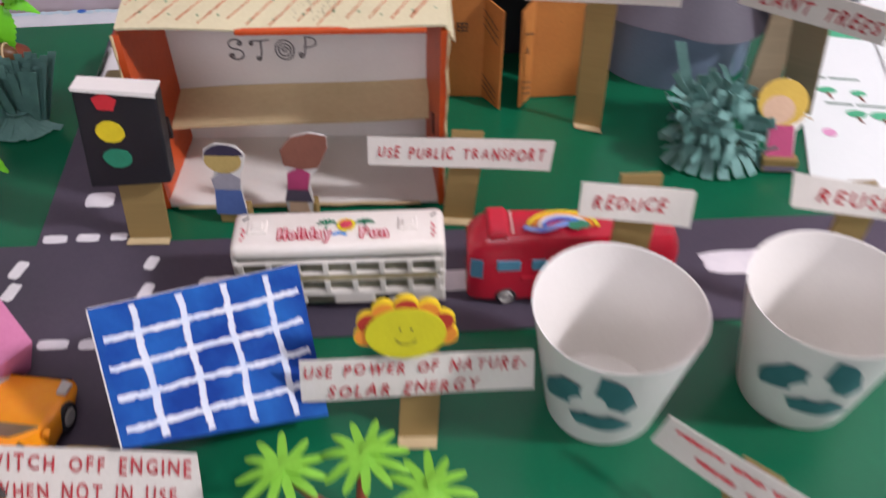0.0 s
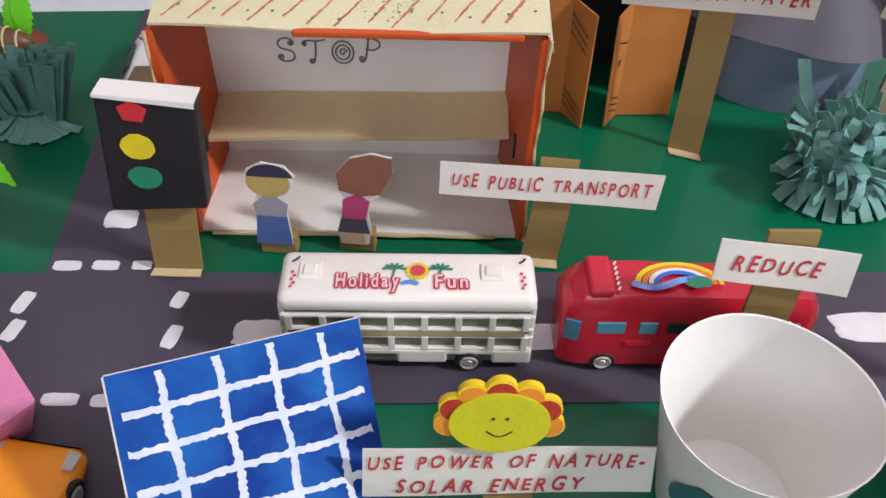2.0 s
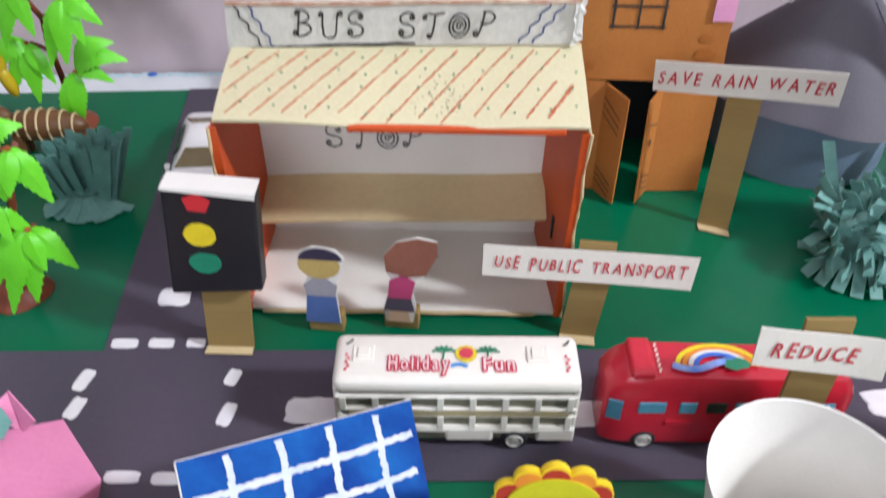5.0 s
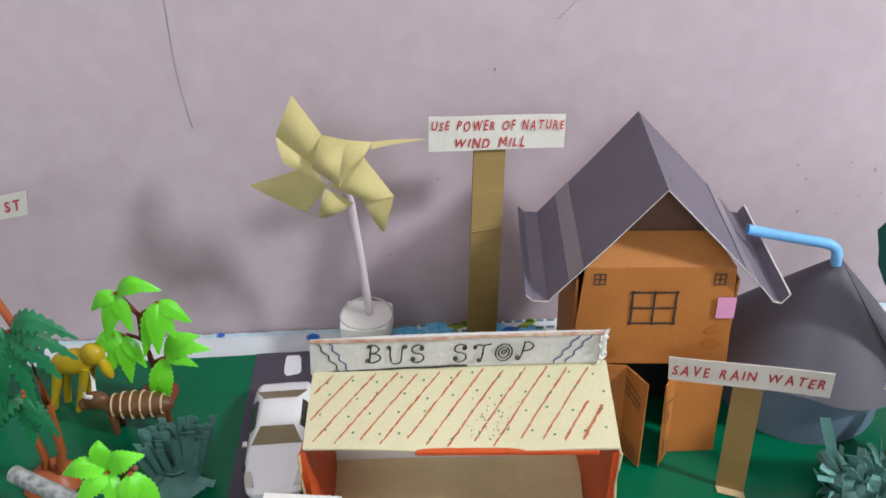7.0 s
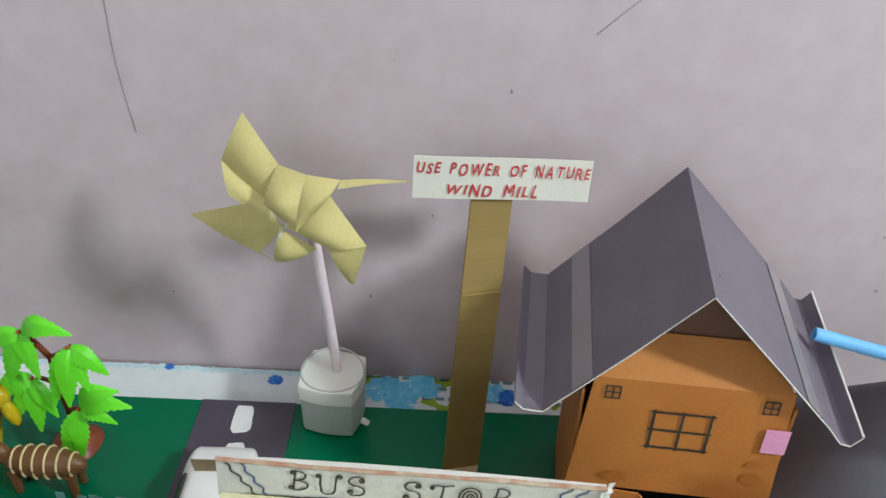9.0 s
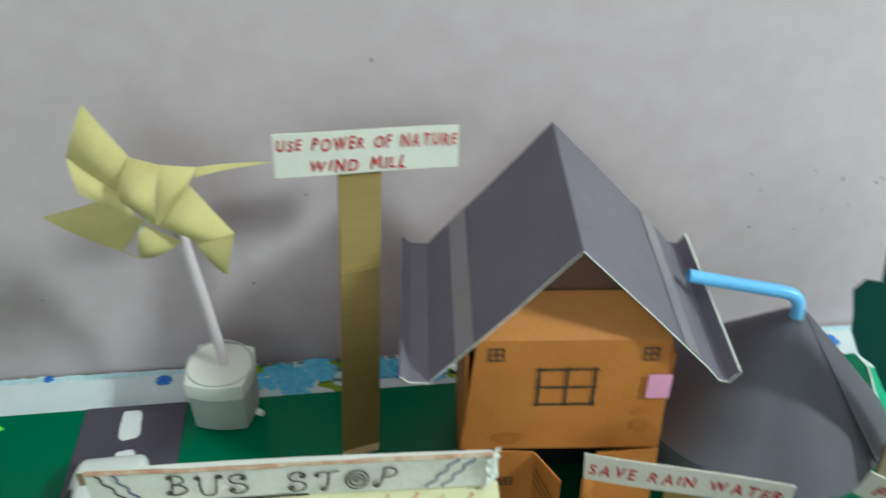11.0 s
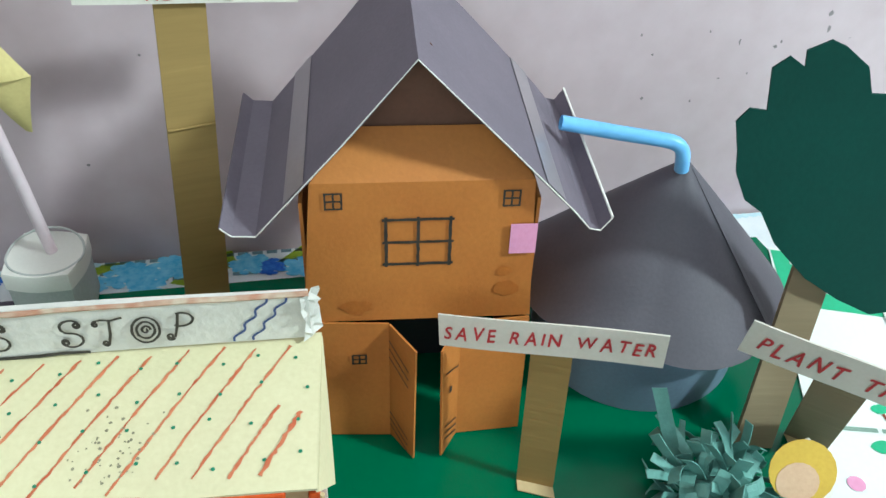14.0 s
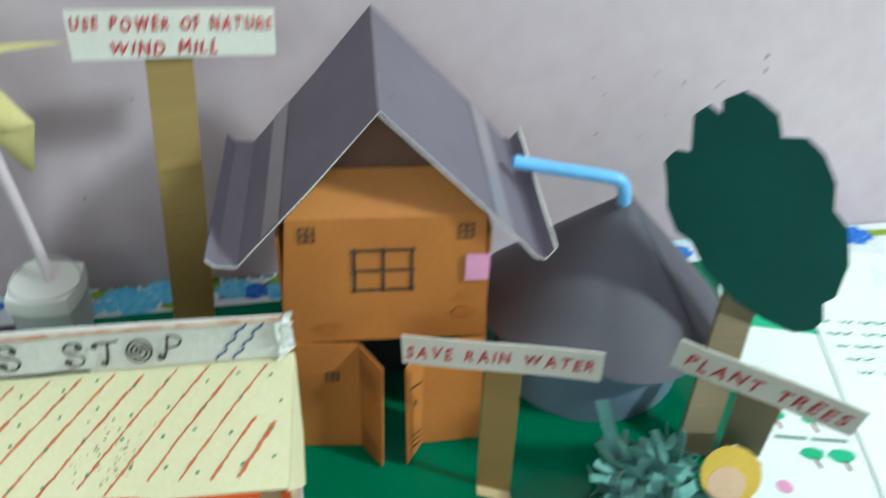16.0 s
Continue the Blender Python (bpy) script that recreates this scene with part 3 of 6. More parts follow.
def curly(s, at, right, up, w, h, rng, ink, parent, name="lettering"):
    """Letters drawn with a thin pen, each with a spiral at its ends."""
    bms = []
    right, up = Vector(right).normalized(), Vector(up).normalized()
    n = right.cross(up).normalized()
    step = w / len(s)
    for k, ch in enumerate(s):
        dy = rng.uniform(-0.05, 0.05)
        for line in CURLY.get(ch, []):
            bms.append(stroke([Vector(at) + right * (k + 0.08 + x * 0.84) * step + up * (y + dy) * h for x, y in line], h * 0.07, n, 0.0002 + 0.00002 * len(bms), 0.1, rng))
    part(name, join(*bms), ink, parent, "curly black hand lettering")


br, bu = (Vector(BQ[1]) - Vector(BQ[0])).normalized(), (Vector(BQ[0]) - Vector(BQ[3])).normalized()
torn = bmesh.new()
rngt = random.Random(14)
tv = [[torn.verts.new(quad_point(BQ, 0.985 + 0.012 * j + rngt.uniform(-0.004, 0.006), i / 9) + bn * (0.0016 + rngt.uniform(-0.0012, 0.0016) - 0.002 * j)) for j in range(4)] for i in range(10)]
for a, b in zip(tv, tv[1:]):
    for j in range(3):
        torn.faces.new((a[j], a[j + 1], b[j + 1], b[j]))
part("torn_end", torn, CRUMP, banner, "torn crumpled end of the board")
curly("BUS STOP", ban_pt(0.190, 0.74) + bn * 0.0005, br, bu, 0.0900, 0.0125, random.Random(2), INKK, banner)
for i, (u0, u1, mt) in enumerate(((0.025, 0.105, INKK), (0.065, 0.135, INKB), (0.915, 0.835, INKB), (0.955, 0.875, INKB))):
    pts = [ban_pt(u0 + (u1 - u0) * k / 48 + 0.005 * math.sin(k * 0.4), 0.05 + 0.91 * k / 48) for k in range(49)]
    part("wavy_line", stroke(pts, 0.0008, bn, 0.0005), mt, banner)
curly("STOP", (0.0330, D - 0.0012, 0.0570), (1, 0, 0), (0, 0, 1), 0.0530, 0.0130, random.Random(3), mat("grey_pencil_ink", (0.16, 0.15, 0.15), None, 0.6), stop, "stop_lettering")
place(stop, 0.0804, 0.0282, 0.0012, 4.4, (0.985, 0.985, 1.0))

# ---- traffic light ----
tl = thing("traffic_light", (0.006, -0.034, 0.0009), "black card traffic light on a brown cardboard strip", "traffic light")
tq = [(-0.0088, -0.0314, 0.0944), (0.0284, -0.0281, 0.0909), (0.0264, -0.0332, 0.0418), (-0.0127, -0.0372, 0.0404)]
ta, tb, tc, td = (Vector(p) for p in tq)
tn = (tb - ta).cross(ta - td).normalized()
if tn.y > 0:
    tn = -tn
lamp = bmesh.new()
fr = [lamp.verts.new(p) for p in (ta, tb, tc, td)]
bk = [lamp.verts.new(p - tn * 0.0110) for p in (ta, tb, tc, td)]
lamp.faces.new(fr)
lamp.faces.new(bk[::-1])
for i in range(4):
    lamp.faces.new((fr[i], bk[i], bk[(i + 1) % 4], fr[(i + 1) % 4]))
bmesh.ops.bevel(lamp, geom=lamp.edges[:], offset=0.0012, segments=2, affect="EDGES", profile=0.5)
part("housing", lamp, BLACK, tl, "matt black card box")
tu = (ta - td).normalized()
cap = [ta + tu * 0.0006 + tn * 0.0006, tb + tu * 0.0006 + tn * 0.0006, tb + tu * 0.0006 - tn * 0.0115, ta + tu * 0.0006 - tn * 0.0115]
part("cap", join(slab(cap, 0.0008), slab([ta + tn * 0.0007 + tu * 0.0005, tb + tn * 0.0007 + tu * 0.0005, tb + tn * 0.0007 - tu * 0.002, ta + tn * 0.0007 - tu * 0.0008], 0.0004)), PAPER, tl, "white paper top")
for name, u, v, mt, rx, rz in (("red_light", 0.370, 0.115, REDP, 0.0058, 0.0050), ("yellow_light", 0.375, 0.410, YELP, 0.0068, 0.0060), ("green_light", 0.410, 0.685, GRNP, 0.0068, 0.0052)):
    p = quad_point(tq, u, v)
    bm = bmesh.new()
    rng = random.Random(u)
    n = 5 if name == "red_light" else 11
    rr, uu = (tb - ta).normalized(), tu
    ring = [p + rr * math.cos(k * math.tau / n + 0.3) * rx * rng.uniform(0.93, 1.07) + uu * math.sin(k * math.tau / n + 0.3) * rz * rng.uniform(0.93, 1.07) for k in range(n)]
    lo, hi = [bm.verts.new(q + tn * 0.0001) for q in ring], [bm.verts.new(q + tn * 0.0006) for q in ring]
    bm.faces.new(hi)
    for k in range(n):
        bm.faces.new((lo[k], lo[(k + 1) % n], hi[(k + 1) % n], hi[k]))
    part(name, bm, mt, tl, name.split("_")[0] + " paper disc")
part("post", grid_sheet(lambda u, v: Vector((-0.0050 + 0.0212 * u + 0.002 * v, -0.0325 + 0.0015 * u + 0.005 * v, 0.0012 + 0.046 * v)), 1, 6, 0.002), CARD, tl, "brown cardboard strip")
part("glued_foot", slab([(-0.0050, -0.0328, 0.0022), (0.0162, -0.0313, 0.0022), (0.0166, -0.0355, 0.0018), (-0.0055, -0.0370, 0.0018)], 0.0008), CARDL, tl)

# ---- signs ----
placard("public_transport_sign", [(0.1197, -0.0002, 0.0495), (0.2149, -0.0020, 0.0513), (0.2130, -0.0071, 0.0363), (0.1198, -0.0052, 0.0353)], [("USE PUBLIC TRANSPORT", 0.06, 0.95)], (0.1665, -0.0060, 0.0000), (0.1705, 0.0030, 0.0440), 0.0165, "white card sign reading USE PUBLIC TRANSPORT on cardboard", hand=0.40, over=0.004)
placard("reduce_sign", [(0.2197, -0.0733, 0.0845), (0.2686, -0.0697, 0.0780), (0.2687, -0.0732, 0.0605), (0.2195, -0.0766, 0.0685)], [("REDUCE", 0.12, 0.76)], (0.2440, -0.0755, 0.0009), (0.2455, -0.0715, 0.0815), 0.0175, "white card sign reading REDUCE on a cardboard strip", hand=0.40, over=0.005)
placard("reuse_sign", [(0.3075, -0.0651, 0.0866), (0.3648, -0.0619, 0.0740), (0.3699, -0.0645, 0.0586), (0.3097, -0.0681, 0.0706)], [("REUSE", 0.20, 0.80)], (0.3380, -0.0670, 0.0009), (0.3385, -0.0640, 0.0800), 0.0165, "white card sign reading REUSE on a cardboard strip", hand=0.40)
placard("solar_energy_sign", [(0.1071, -0.1369, 0.0390), (0.2017, -0.1287, 0.0414), (0.2027, -0.1343, 0.0237), (0.1071, -0.1430, 0.0198)], [("USE POWER OF NATURE-", 0.02, 0.97), ("SOLAR ENERGY", 0.12, 0.77)], (0.1550, -0.1450, 0.0000), (0.1555, -0.1370, 0.0400), 0.0165, "white card sign reading SOLAR ENERGY below a foam sun", hand=0.55)
placard("rain_water_sign", [(0.1970, 0.0960, 0.0930), (0.2810, 0.0740, 0.1030), (0.2820, 0.0750, 0.0850), (0.1980, 0.0950, 0.0770)], [("SAVE RAIN WATER", 0.03, 0.96)], (0.2425, 0.0830, 0.0000), (0.2400, 0.0880, 0.0900), 0.0165, "white card sign reading SAVE RAIN WATER on cardboard", hand=0.42, over=-0.005)
placard("plant_trees_sign", [(0.3162, 0.0850, 0.1013), (0.3815, 0.0450, 0.0991), (0.3816, 0.0488, 0.0801), (0.3160, 0.0892, 0.0813)], [("PLANT TREES", 0.08, 0.95)], (0.3740, 0.1060, 0.0000), (0.3500, 0.0690, 0.0850), 0.0195, "white card sign reading PLANT TREES beside the paper tree", hand=0.44, post_mat=TRUNKC, over=-0.004)
placard("wind_mill_sign", [(0.0518, 0.1819, 0.2016), (0.1364, 0.2161, 0.1898), (0.1360, 0.2123, 0.1681), (0.0509, 0.1818, 0.1783)], [("USE POWER OF NATURE", 0.02, 0.98), ("WIND MILL", 0.18, 0.70)], (0.0835, 0.1700, 0.0000), (0.0905, 0.1980, 0.1800), 0.0215, "white card sign reading WIND MILL on tall cardboard", hand=0.55, over=-0.004)

# ---- house ----
house = thing("house", (0.1908, 0.1200, 0.0), "orange paper house with a slate roof and open double doors", "house")
HM = pose(0.1908, 0.1200, 0.0, 0, 0, 3.6)


def hp(x, y, z):
    return HM @ Vector((x, y, z))


def hsheet(pts, th=0.0010):
    return slab([hp(*p) for p in pts], th)


HW, HD, HH = 0.0465, 0.085, 0.1370
part("front_wall", hsheet([(-HW - 0.003, -0.0005, 0.0675), (HW + 0.0005, -0.0005, 0.0675), (0.0432, 0.002, HH), (-0.0432, 0.002, HH)], 0.0014), TAWNY, house, "tawny paper front wall")
part("side_wall", hsheet([(-HW, 0.001, 0.0), (-HW, HD, 0.0), (-HW, HD, 0.1275), (-HW, 0.003, 0.1275)], 0.0014), TAWNY, house)
part("side_wall", hsheet([(HW, 0.001, 0.0), (HW, HD, 0.0), (HW, HD, 0.1275), (HW, 0.003, 0.1275)], 0.0014), TAWNY, house)
part("back_wall", hsheet([(-HW, HD, 0.0), (HW, HD, 0.0), (HW, HD, 0.1275), (-HW, HD, 0.1275)], 0.0014), TAWNY, house)
part("gable_flap", grid_sheet(lambda u, v: hp((2 * u - 1) * (0.0430 - 0.0120 * v), 0.002 + 0.016 * v, HH + 0.015 * v), 6, 6, 0.0010), TAWNY, house, "folded tawny flap under the gable")
# dark sheet supplies the roof's shade at the top of the gable
part("gable_shade_sheet", hsheet([(-0.031, 0.0195, HH + 0.008), (0.031, 0.0195, HH + 0.008), (0.003, 0.0195, 0.185), (-0.002, 0.0195, 0.185)], 0.0010), INTER, house, "dark brown sheet standing in for the shade under the roof")
# black panel added so the doorway reads as unlit
part("door_shade_panel", box(hp(0, 0.042, 0.035), (0.06, 0.002, 0.066), 0, HM.to_3x3().to_4x4()), BLACK, house, "black panel standing in for the shade inside")
for s, w0, w1, fold, z0 in ((-1, -HW, -0.0140, -0.0035, 0.0015), (1, HW, 0.0165, 0.0070, 0.003)):
    door = part("door", grid_sheet(lambda u, v, w0=w0, w1=w1: hp(w0 + (w1 - w0) * u, -0.0015 - 0.002 * u - 0.0055 * (1 - v), 0.0008 + 0.067 * v), 4, 2, 0.0010), TAWNY, house, "tawny paper door leaf")
    leaf = [(w1, -0.0035, 0.0675), (fold, -0.0185, 0.0655), (fold + s * 0.0008, -0.0235, z0 - 0.0005), (w1, -0.0085, 0.0008)]
    part("folded_edge", grid_sheet(lambda u, v, q=leaf: hp(*quad_point(q, u, 1 - v)), 3, 2, 0.0009), TAWNY, door, "outward-folded door edge")
    ln = (hp(*leaf[1]) - hp(*leaf[0])).cross(Vector((0, 0, 1))).normalized()
    if ln.y > 0:
        ln = -ln
    for k, (v0, dv) in enumerate(((0.10, 0.10), (0.17, 0.10), (0.24, 0.10), (0.74, 0.09), (0.80, 0.09), (0.86, 0.09))):
        a, b = (0.10, v0), (0.85, v0 + dv)
        if s > 0:
            a, b = (0.85, v0), (0.15, v0 + dv * 0.9)
        if s > 0 and k < 2:
            continue
        part("pen_line", stroke([hp(*quad_point(leaf, *a)), hp(*quad_point(leaf, *b))], 0.0008, ln, 0.0014), INKK, door)
    if s > 0:
        part("knob", dot(hp(*quad_point(leaf, 0.55, 0.45)), 0.0014, ln, 0.0014, 12, 0.0022), INKK, door, "drawn door knob")


def drawn_window(cx, cz, w, h, line, y=-0.0006):
    n = HM.to_3x3() @ Vector((0, -1, 0))
    c = [(cx - w / 2, cz + h / 2), (cx + w / 2, cz + h / 2), (cx + w / 2, cz - h / 2), (cx - w / 2, cz - h / 2)]
    segs = [(c[i], c[(i + 1) % 4]) for i in range(4)] + [((cx, cz + h / 2), (cx, cz - h / 2)), ((cx - w / 2, cz), (cx + w / 2, cz))]
    first = None
    for (a, b) in segs:
        d = 0.06
        a2 = (a[0] - (b[0] - a[0]) * d, a[1] - (b[1] - a[1]) * d)
        b2 = (b[0] + (b[0] - a[0]) * d, b[1] + (b[1] - a[1]) * d)
        bm = stroke([hp(a2[0], y + 0.002 * max(0, (a2[1] - 0.068) / 0.069), a2[1]), hp(b2[0], y + 0.002 * max(0, (b2[1] - 0.068) / 0.069), b2[1])], line, n, 0.0002, 0.12)
        line_ob = part("drawn_window" if first is None else "pen_line", bm, INKK, house if first is None else first, "window drawn in black marker" if first is None else "")
        first = first or line_ob


drawn_window(-0.0018, 0.1090, 0.0255, 0.0220, 0.0013)
drawn_window(-0.0345, 0.1293, 0.0063, 0.0070, 0.0008)
drawn_window(0.0345, 0.1290, 0.0063, 0.0070, 0.0008)
drawn_window(-0.0270, 0.0480, 0.0058, 0.0052, 0.0008, -0.0046)
drawn_window(0.0300, 0.0480, 0.0058, 0.0052, 0.0008, -0.0046)
part("pink_patch", hsheet([(0.0350, 0.0000, 0.1170), (0.0458, 0.0000, 0.1170), (0.0458, -0.0005, 0.1025), (0.0350, -0.0005, 0.1025)], 0.0003), PINKT, house, "pink paper patch")
for cx, cz, r in ((-0.027, 0.0755, 0.0060), (0.036, 0.083, 0.0055), (0.034, 0.0925, 0.0035)):
    part("glue_stain", dot(hp(cx, -0.0009 + 0.002 * (cz - 0.068) / 0.0635, cz), r, HM.to_3x3() @ Vector((0, -1, -0.03)), 0.00005, 14, r * 0.7, 0.25, random.Random(cx)), TAWNYD, house, "darker glue stain")
# roof sheet: two slopes and upturned gutters, bent from one sheet
PROF = [(-0.0775, 0.1215), (-0.0735, 0.1175), (-0.0645, 0.1170), (-0.0590, 0.1235), (-0.031, 0.1560), (-0.0030, 0.1905), (0.031, 0.1550), (0.0595, 0.1245), (0.0660, 0.1165), (0.0705, 0.1155), (0.0745, 0.1215)]


def roof_sheet(prof, y0, y1, off=0.0, th=0.0008):
    def f(u, v):
        k = u * (len(prof) - 1)
        i = min(int(k), len(prof) - 2)
        a, b = prof[i], prof[i + 1]
        t = k - i
        return hp(a[0] + (b[0] - a[0]) * t, y0 + (y1 - y0) * v, a[1] + (b[1] - a[1]) * t + off + 0.002 * v)
    return grid_sheet(f, (len(prof) - 1) * 2, 4, th)


hroof = part("roof", roof_sheet(PROF, -0.003, 0.097), SLATE, house, "slate purple folded chart paper roof")
part("tape_strip", roof_sheet([(-0.0530, 0.1305), (-0.0450, 0.1398)], -0.0028, 0.0965, 0.0008, 0.0002), TAPE, hroof, "strip of clear tape")
part("tape_strip", roof_sheet([(0.0470, 0.1379), (0.0550, 0.1293)], -0.0028, 0.0965, 0.0008, 0.0002), TAPE, hroof, "strip of clear tape")
edge = [hp(x, -0.0034, z - 0.0002) for x, z in PROF]
part("paper_edge", tube(edge, 0.00028, 6), PAPER, hroof, "white cut edge of the paper")
part("paper_edge", tube([hp(PROF[-1][0], -0.003 + 0.100 * v, PROF[-1][1] + 0.002 * v) for v in (0, 0.5, 1)], 0.0006, 6), PAPER, hroof, "white cut edge of the paper")

# ---- rain tank and its pipe ----
tank = thing("rain_tank", (0.298, 0.163, 0.0), "blue-grey paper rain tank under a wide slate cone", "water tank")
part("drum", lathe([(0.0, 0.0002), (0.049, 0.0002), (0.0485, 0.042), (0.0478, 0.042), (0.048, 0.001), (0.0, 0.001)], (0.298, 0.163, 0), 48, 0.01), TANKB, tank, "blue-grey paper drum", True)
cone = bmesh.new()
N = 72
rings = []
for j in range(9):
    t = j / 8
    ring = []
    for k in range(N):
        a = k * math.tau / N
        r = 0.0008 + t * (0.0590 + 0.0035 * math.cos(2 * a + 0.6) + 0.0012 * math.cos(5 * a))
        crease = -0.0022 * t * max(0, 1 - abs(((a - 5.55 + math.pi) % math.tau) - math.pi) * 5) - 0.0016 * t * max(0, 1 - abs(((a - 4.5 + math.pi) % math.tau) - math.pi) * 4)
        ring.append(cone.verts.new((0.305 - 0.006 * t + math.cos(a) * (r + crease), 0.165 - 0.002 * t + math.sin(a) * (r + crease), 0.102 - 0.064 * t ** 1.02 + 0.0025 * t * math.sin(2 * a))))
    rings.append(ring)
for a, b in zip(rings, rings[1:]):
    for k in range(N):
        cone.faces.new((a[k], a[(k + 1) % N], b[(k + 1) % N], b[k]))
part("cone_lid", cone, CONEP, tank, "slate purple paper cone", True)
part("paper_seam", grid_sheet(lambda u, v: Vector((0.305, 0.165, 0.1025)).lerp(Vector((0.298 + 0.0605 * math.cos(5.62 + 0.05 * u), 0.163 + 0.0605 * math.sin(5.62 + 0.05 * u), 0.0385)), 0.06 + 0.93 * v), 1, 8, 0.0005), CONEP, tank, "overlapped paper seam")
place(tank, 0.304, 0.178, 0.0, 0, 1.085)
pipe = thing("rain_pipe", (0.252, 0.177, 0.131), "light blue bent plastic straw from gutter to tank", "pipe")
pp = [Vector((0.2510, 0.1770, 0.1310)), Vector((0.2760, 0.1768, 0.1265)), Vector((0.2960, 0.1765, 0.1235))] + [Vector((0.2995 + 0.0085 * math.sin(a), 0.1762 - 0.0006 * a, 0.1228 - 0.0085 * (1 - math.cos(a)))) for a in (0.25, 0.5, 0.75, 1.0, 1.25, 1.5)] + [Vector((0.3088, 0.1758, 0.1080))]
part("straw", tube(pp, 0.0034, 16, True), STRAWB, pipe, "", True)
part("inner_wall", tube(pp, 0.0030, 16, True), STRAWB, pipe, "", True)

structure("front_road", prism([(-0.045, -0.50), (0.070, -0.50), (0.034, ry(-0.1045, 0.034)), (-0.075, ry(-0.1045, -0.075))], 0.0002, 0.0008), ROAD, "dark grey chart paper road branch towards the table edge", "road")

# ---- recycling bins ----


def recycle_bin(cx, cy, turn, wob):
    root = thing("recycling_bin", (cx, cy, 0.0), "white paper cup bin with a teal recycling mark", "bin", "recycling bins")
    part("cup", lathe([(0.0, 0.0006), (0.0225, 0.0004), (0.0228, 0.001), (0.0325, 0.0555), (0.0327, 0.0559), (0.0321, 0.0556), (0.0221, 0.0022), (0.0, 0.0020)], (cx, cy, 0), 64, wob, cx * 9), PAPER, root, "", True)
    # three bent arrows wrapped round the side

    def on(u, v):
        r = 0.0228 + (0.0325 - 0.0228) * v / 0.0555 + 0.0007
        a = turn + u / 0.0275
        return Vector((cx + r * (1 + wob * math.sin(3 * a + cx * 9)) * math.cos(a), cy + r * (1 + wob * math.sin(3 * a + cx * 9)) * math.sin(a), v))
    cv, R = 0.0310, 0.0185
    for k in range(3):
        bm = bmesh.new()
        rows = []
        for i in range(17):
            deg = 96 * i / 16
            a = math.radians(205 - 120 * k - deg)
            # the bend is flattened to a rounded triangle, and the last third flares into a head
            flat = 1 - 0.16 * math.cos(math.radians(3 * (deg - 60)))
            head = max(0.0, (i - 11) / 5)
            ro, ri = R * flat * (1 + 0.10 * (head > 0) - 0.52 * head), R * (0.40 * flat - 0.14 * (head > 0) + 0.36 * head)
            ro = max(ro, ri + 0.0003)
            rows.append([bm.verts.new(on((ri + (ro - ri) * j / 5) * math.cos(a), cv + (ri + (ro - ri) * j / 5) * math.sin(a))) for j in range(6)])
        for p, q in zip(rows, rows[1:]):
            for j in range(5):
                bm.faces.new((p[j], p[j + 1], q[j + 1], q[j]))
        part("arrow", bm, RECY, root, "teal printed arrow")
    seam = [on(0.086 + 0.0, v) for v in (0.002, 0.02, 0.04, 0.0555)]
    part("seam", tube(seam, 0.0004, 6), PAPER, root)
    return root


place(recycle_bin(0.2285, -0.1315, -1.91, 0.012), 0.2337, -0.1210, 0.0, 0, (1.06, 1.06, 1.12))
place(recycle_bin(0.3085, -0.1245, -1.84, 0.010), 0.3204, -0.1091, 0.0, 0, (1.06, 1.06, 1.12))

# ---- solar panel ----
SQ = [(0.0260, -0.1335, 0.0617), (0.0968, -0.0822, 0.0388), (0.1180, -0.1450, 0.0140), (0.0490, -0.1800, 0.0385)]
solar = thing("solar_array", (0.072, -0.141, 0.0009), "blue painted card solar panel with a white grid", "solar array")
panel = part("panel", grid_sheet(lambda u, v: quad_point(SQ, u, 1 - v), 4, 4, 0.0022), SOLAR, solar, "blue poster-painted card")
sn = (Vector(SQ[1]) - Vector(SQ[0])).cross(Vector(SQ[0]) - Vector(SQ[3])).normalized()
if sn.z < 0:
    sn = -sn
rng = random.Random(8)


def sline(a, b, w):
    pts = [quad_point(SQ, a[0] + (b[0] - a[0]) * k / 60 + 0.004 * math.sin(k * 0.21 + a[1] * 9) + rng.uniform(-0.0015, 0.0015), a[1] + (b[1] - a[1]) * k / 60 + 0.004 * math.sin(k * 0.17 + a[0] * 9) + rng.uniform(-0.0015, 0.0015)) for k in range(61)]
    part("grid_line", stroke(pts, w * 0.85, sn, 0.0003, 0.17, rng), SOLW, panel)


for k in range(4):
    sline((0.180 + k * 0.212, 0.03), (0.200 + k * 0.212, 0.97), 0.0031)
    sline((0.03, 0.250 + k * 0.212), (0.97, 0.185 + k * 0.200), 0.0029)
for a, b in ((0, 1), (0, 3)):
    part("card_edge", tube([Vector(SQ[a]) - sn * 0.0008, Vector(SQ[b]) - sn * 0.0008], 0.0006, 6), PAPER, panel)
for px, py, pz in ((0.062, -0.128, 0.0390), (0.090, -0.128, 0.0230)):
    part("support", box((px, py, pz / 2 + 0.0003), (0.016, 0.002, pz - 0.0008), 0.0003), CARD, solar, "cardboard prop")

# ---- foam sun ----
sun_root = thing("foam_sun", (0.1507, -0.1340, 0.043), "yellow foam sun with a smile above the solar sign", "decoration")
sc = Vector((0.1503, -0.1315, 0.0530))
su = Vector((0.0, 0.30, 1.0)).normalized()
sr = Vector((1.0, 0.087, 0.0)).normalized()
sf = sr.cross(su).normalized()
if sf.y > 0:
    sf = -sf


def sp(x, y, z=0.0):
    return sc + sr * x + su * y + sf * z


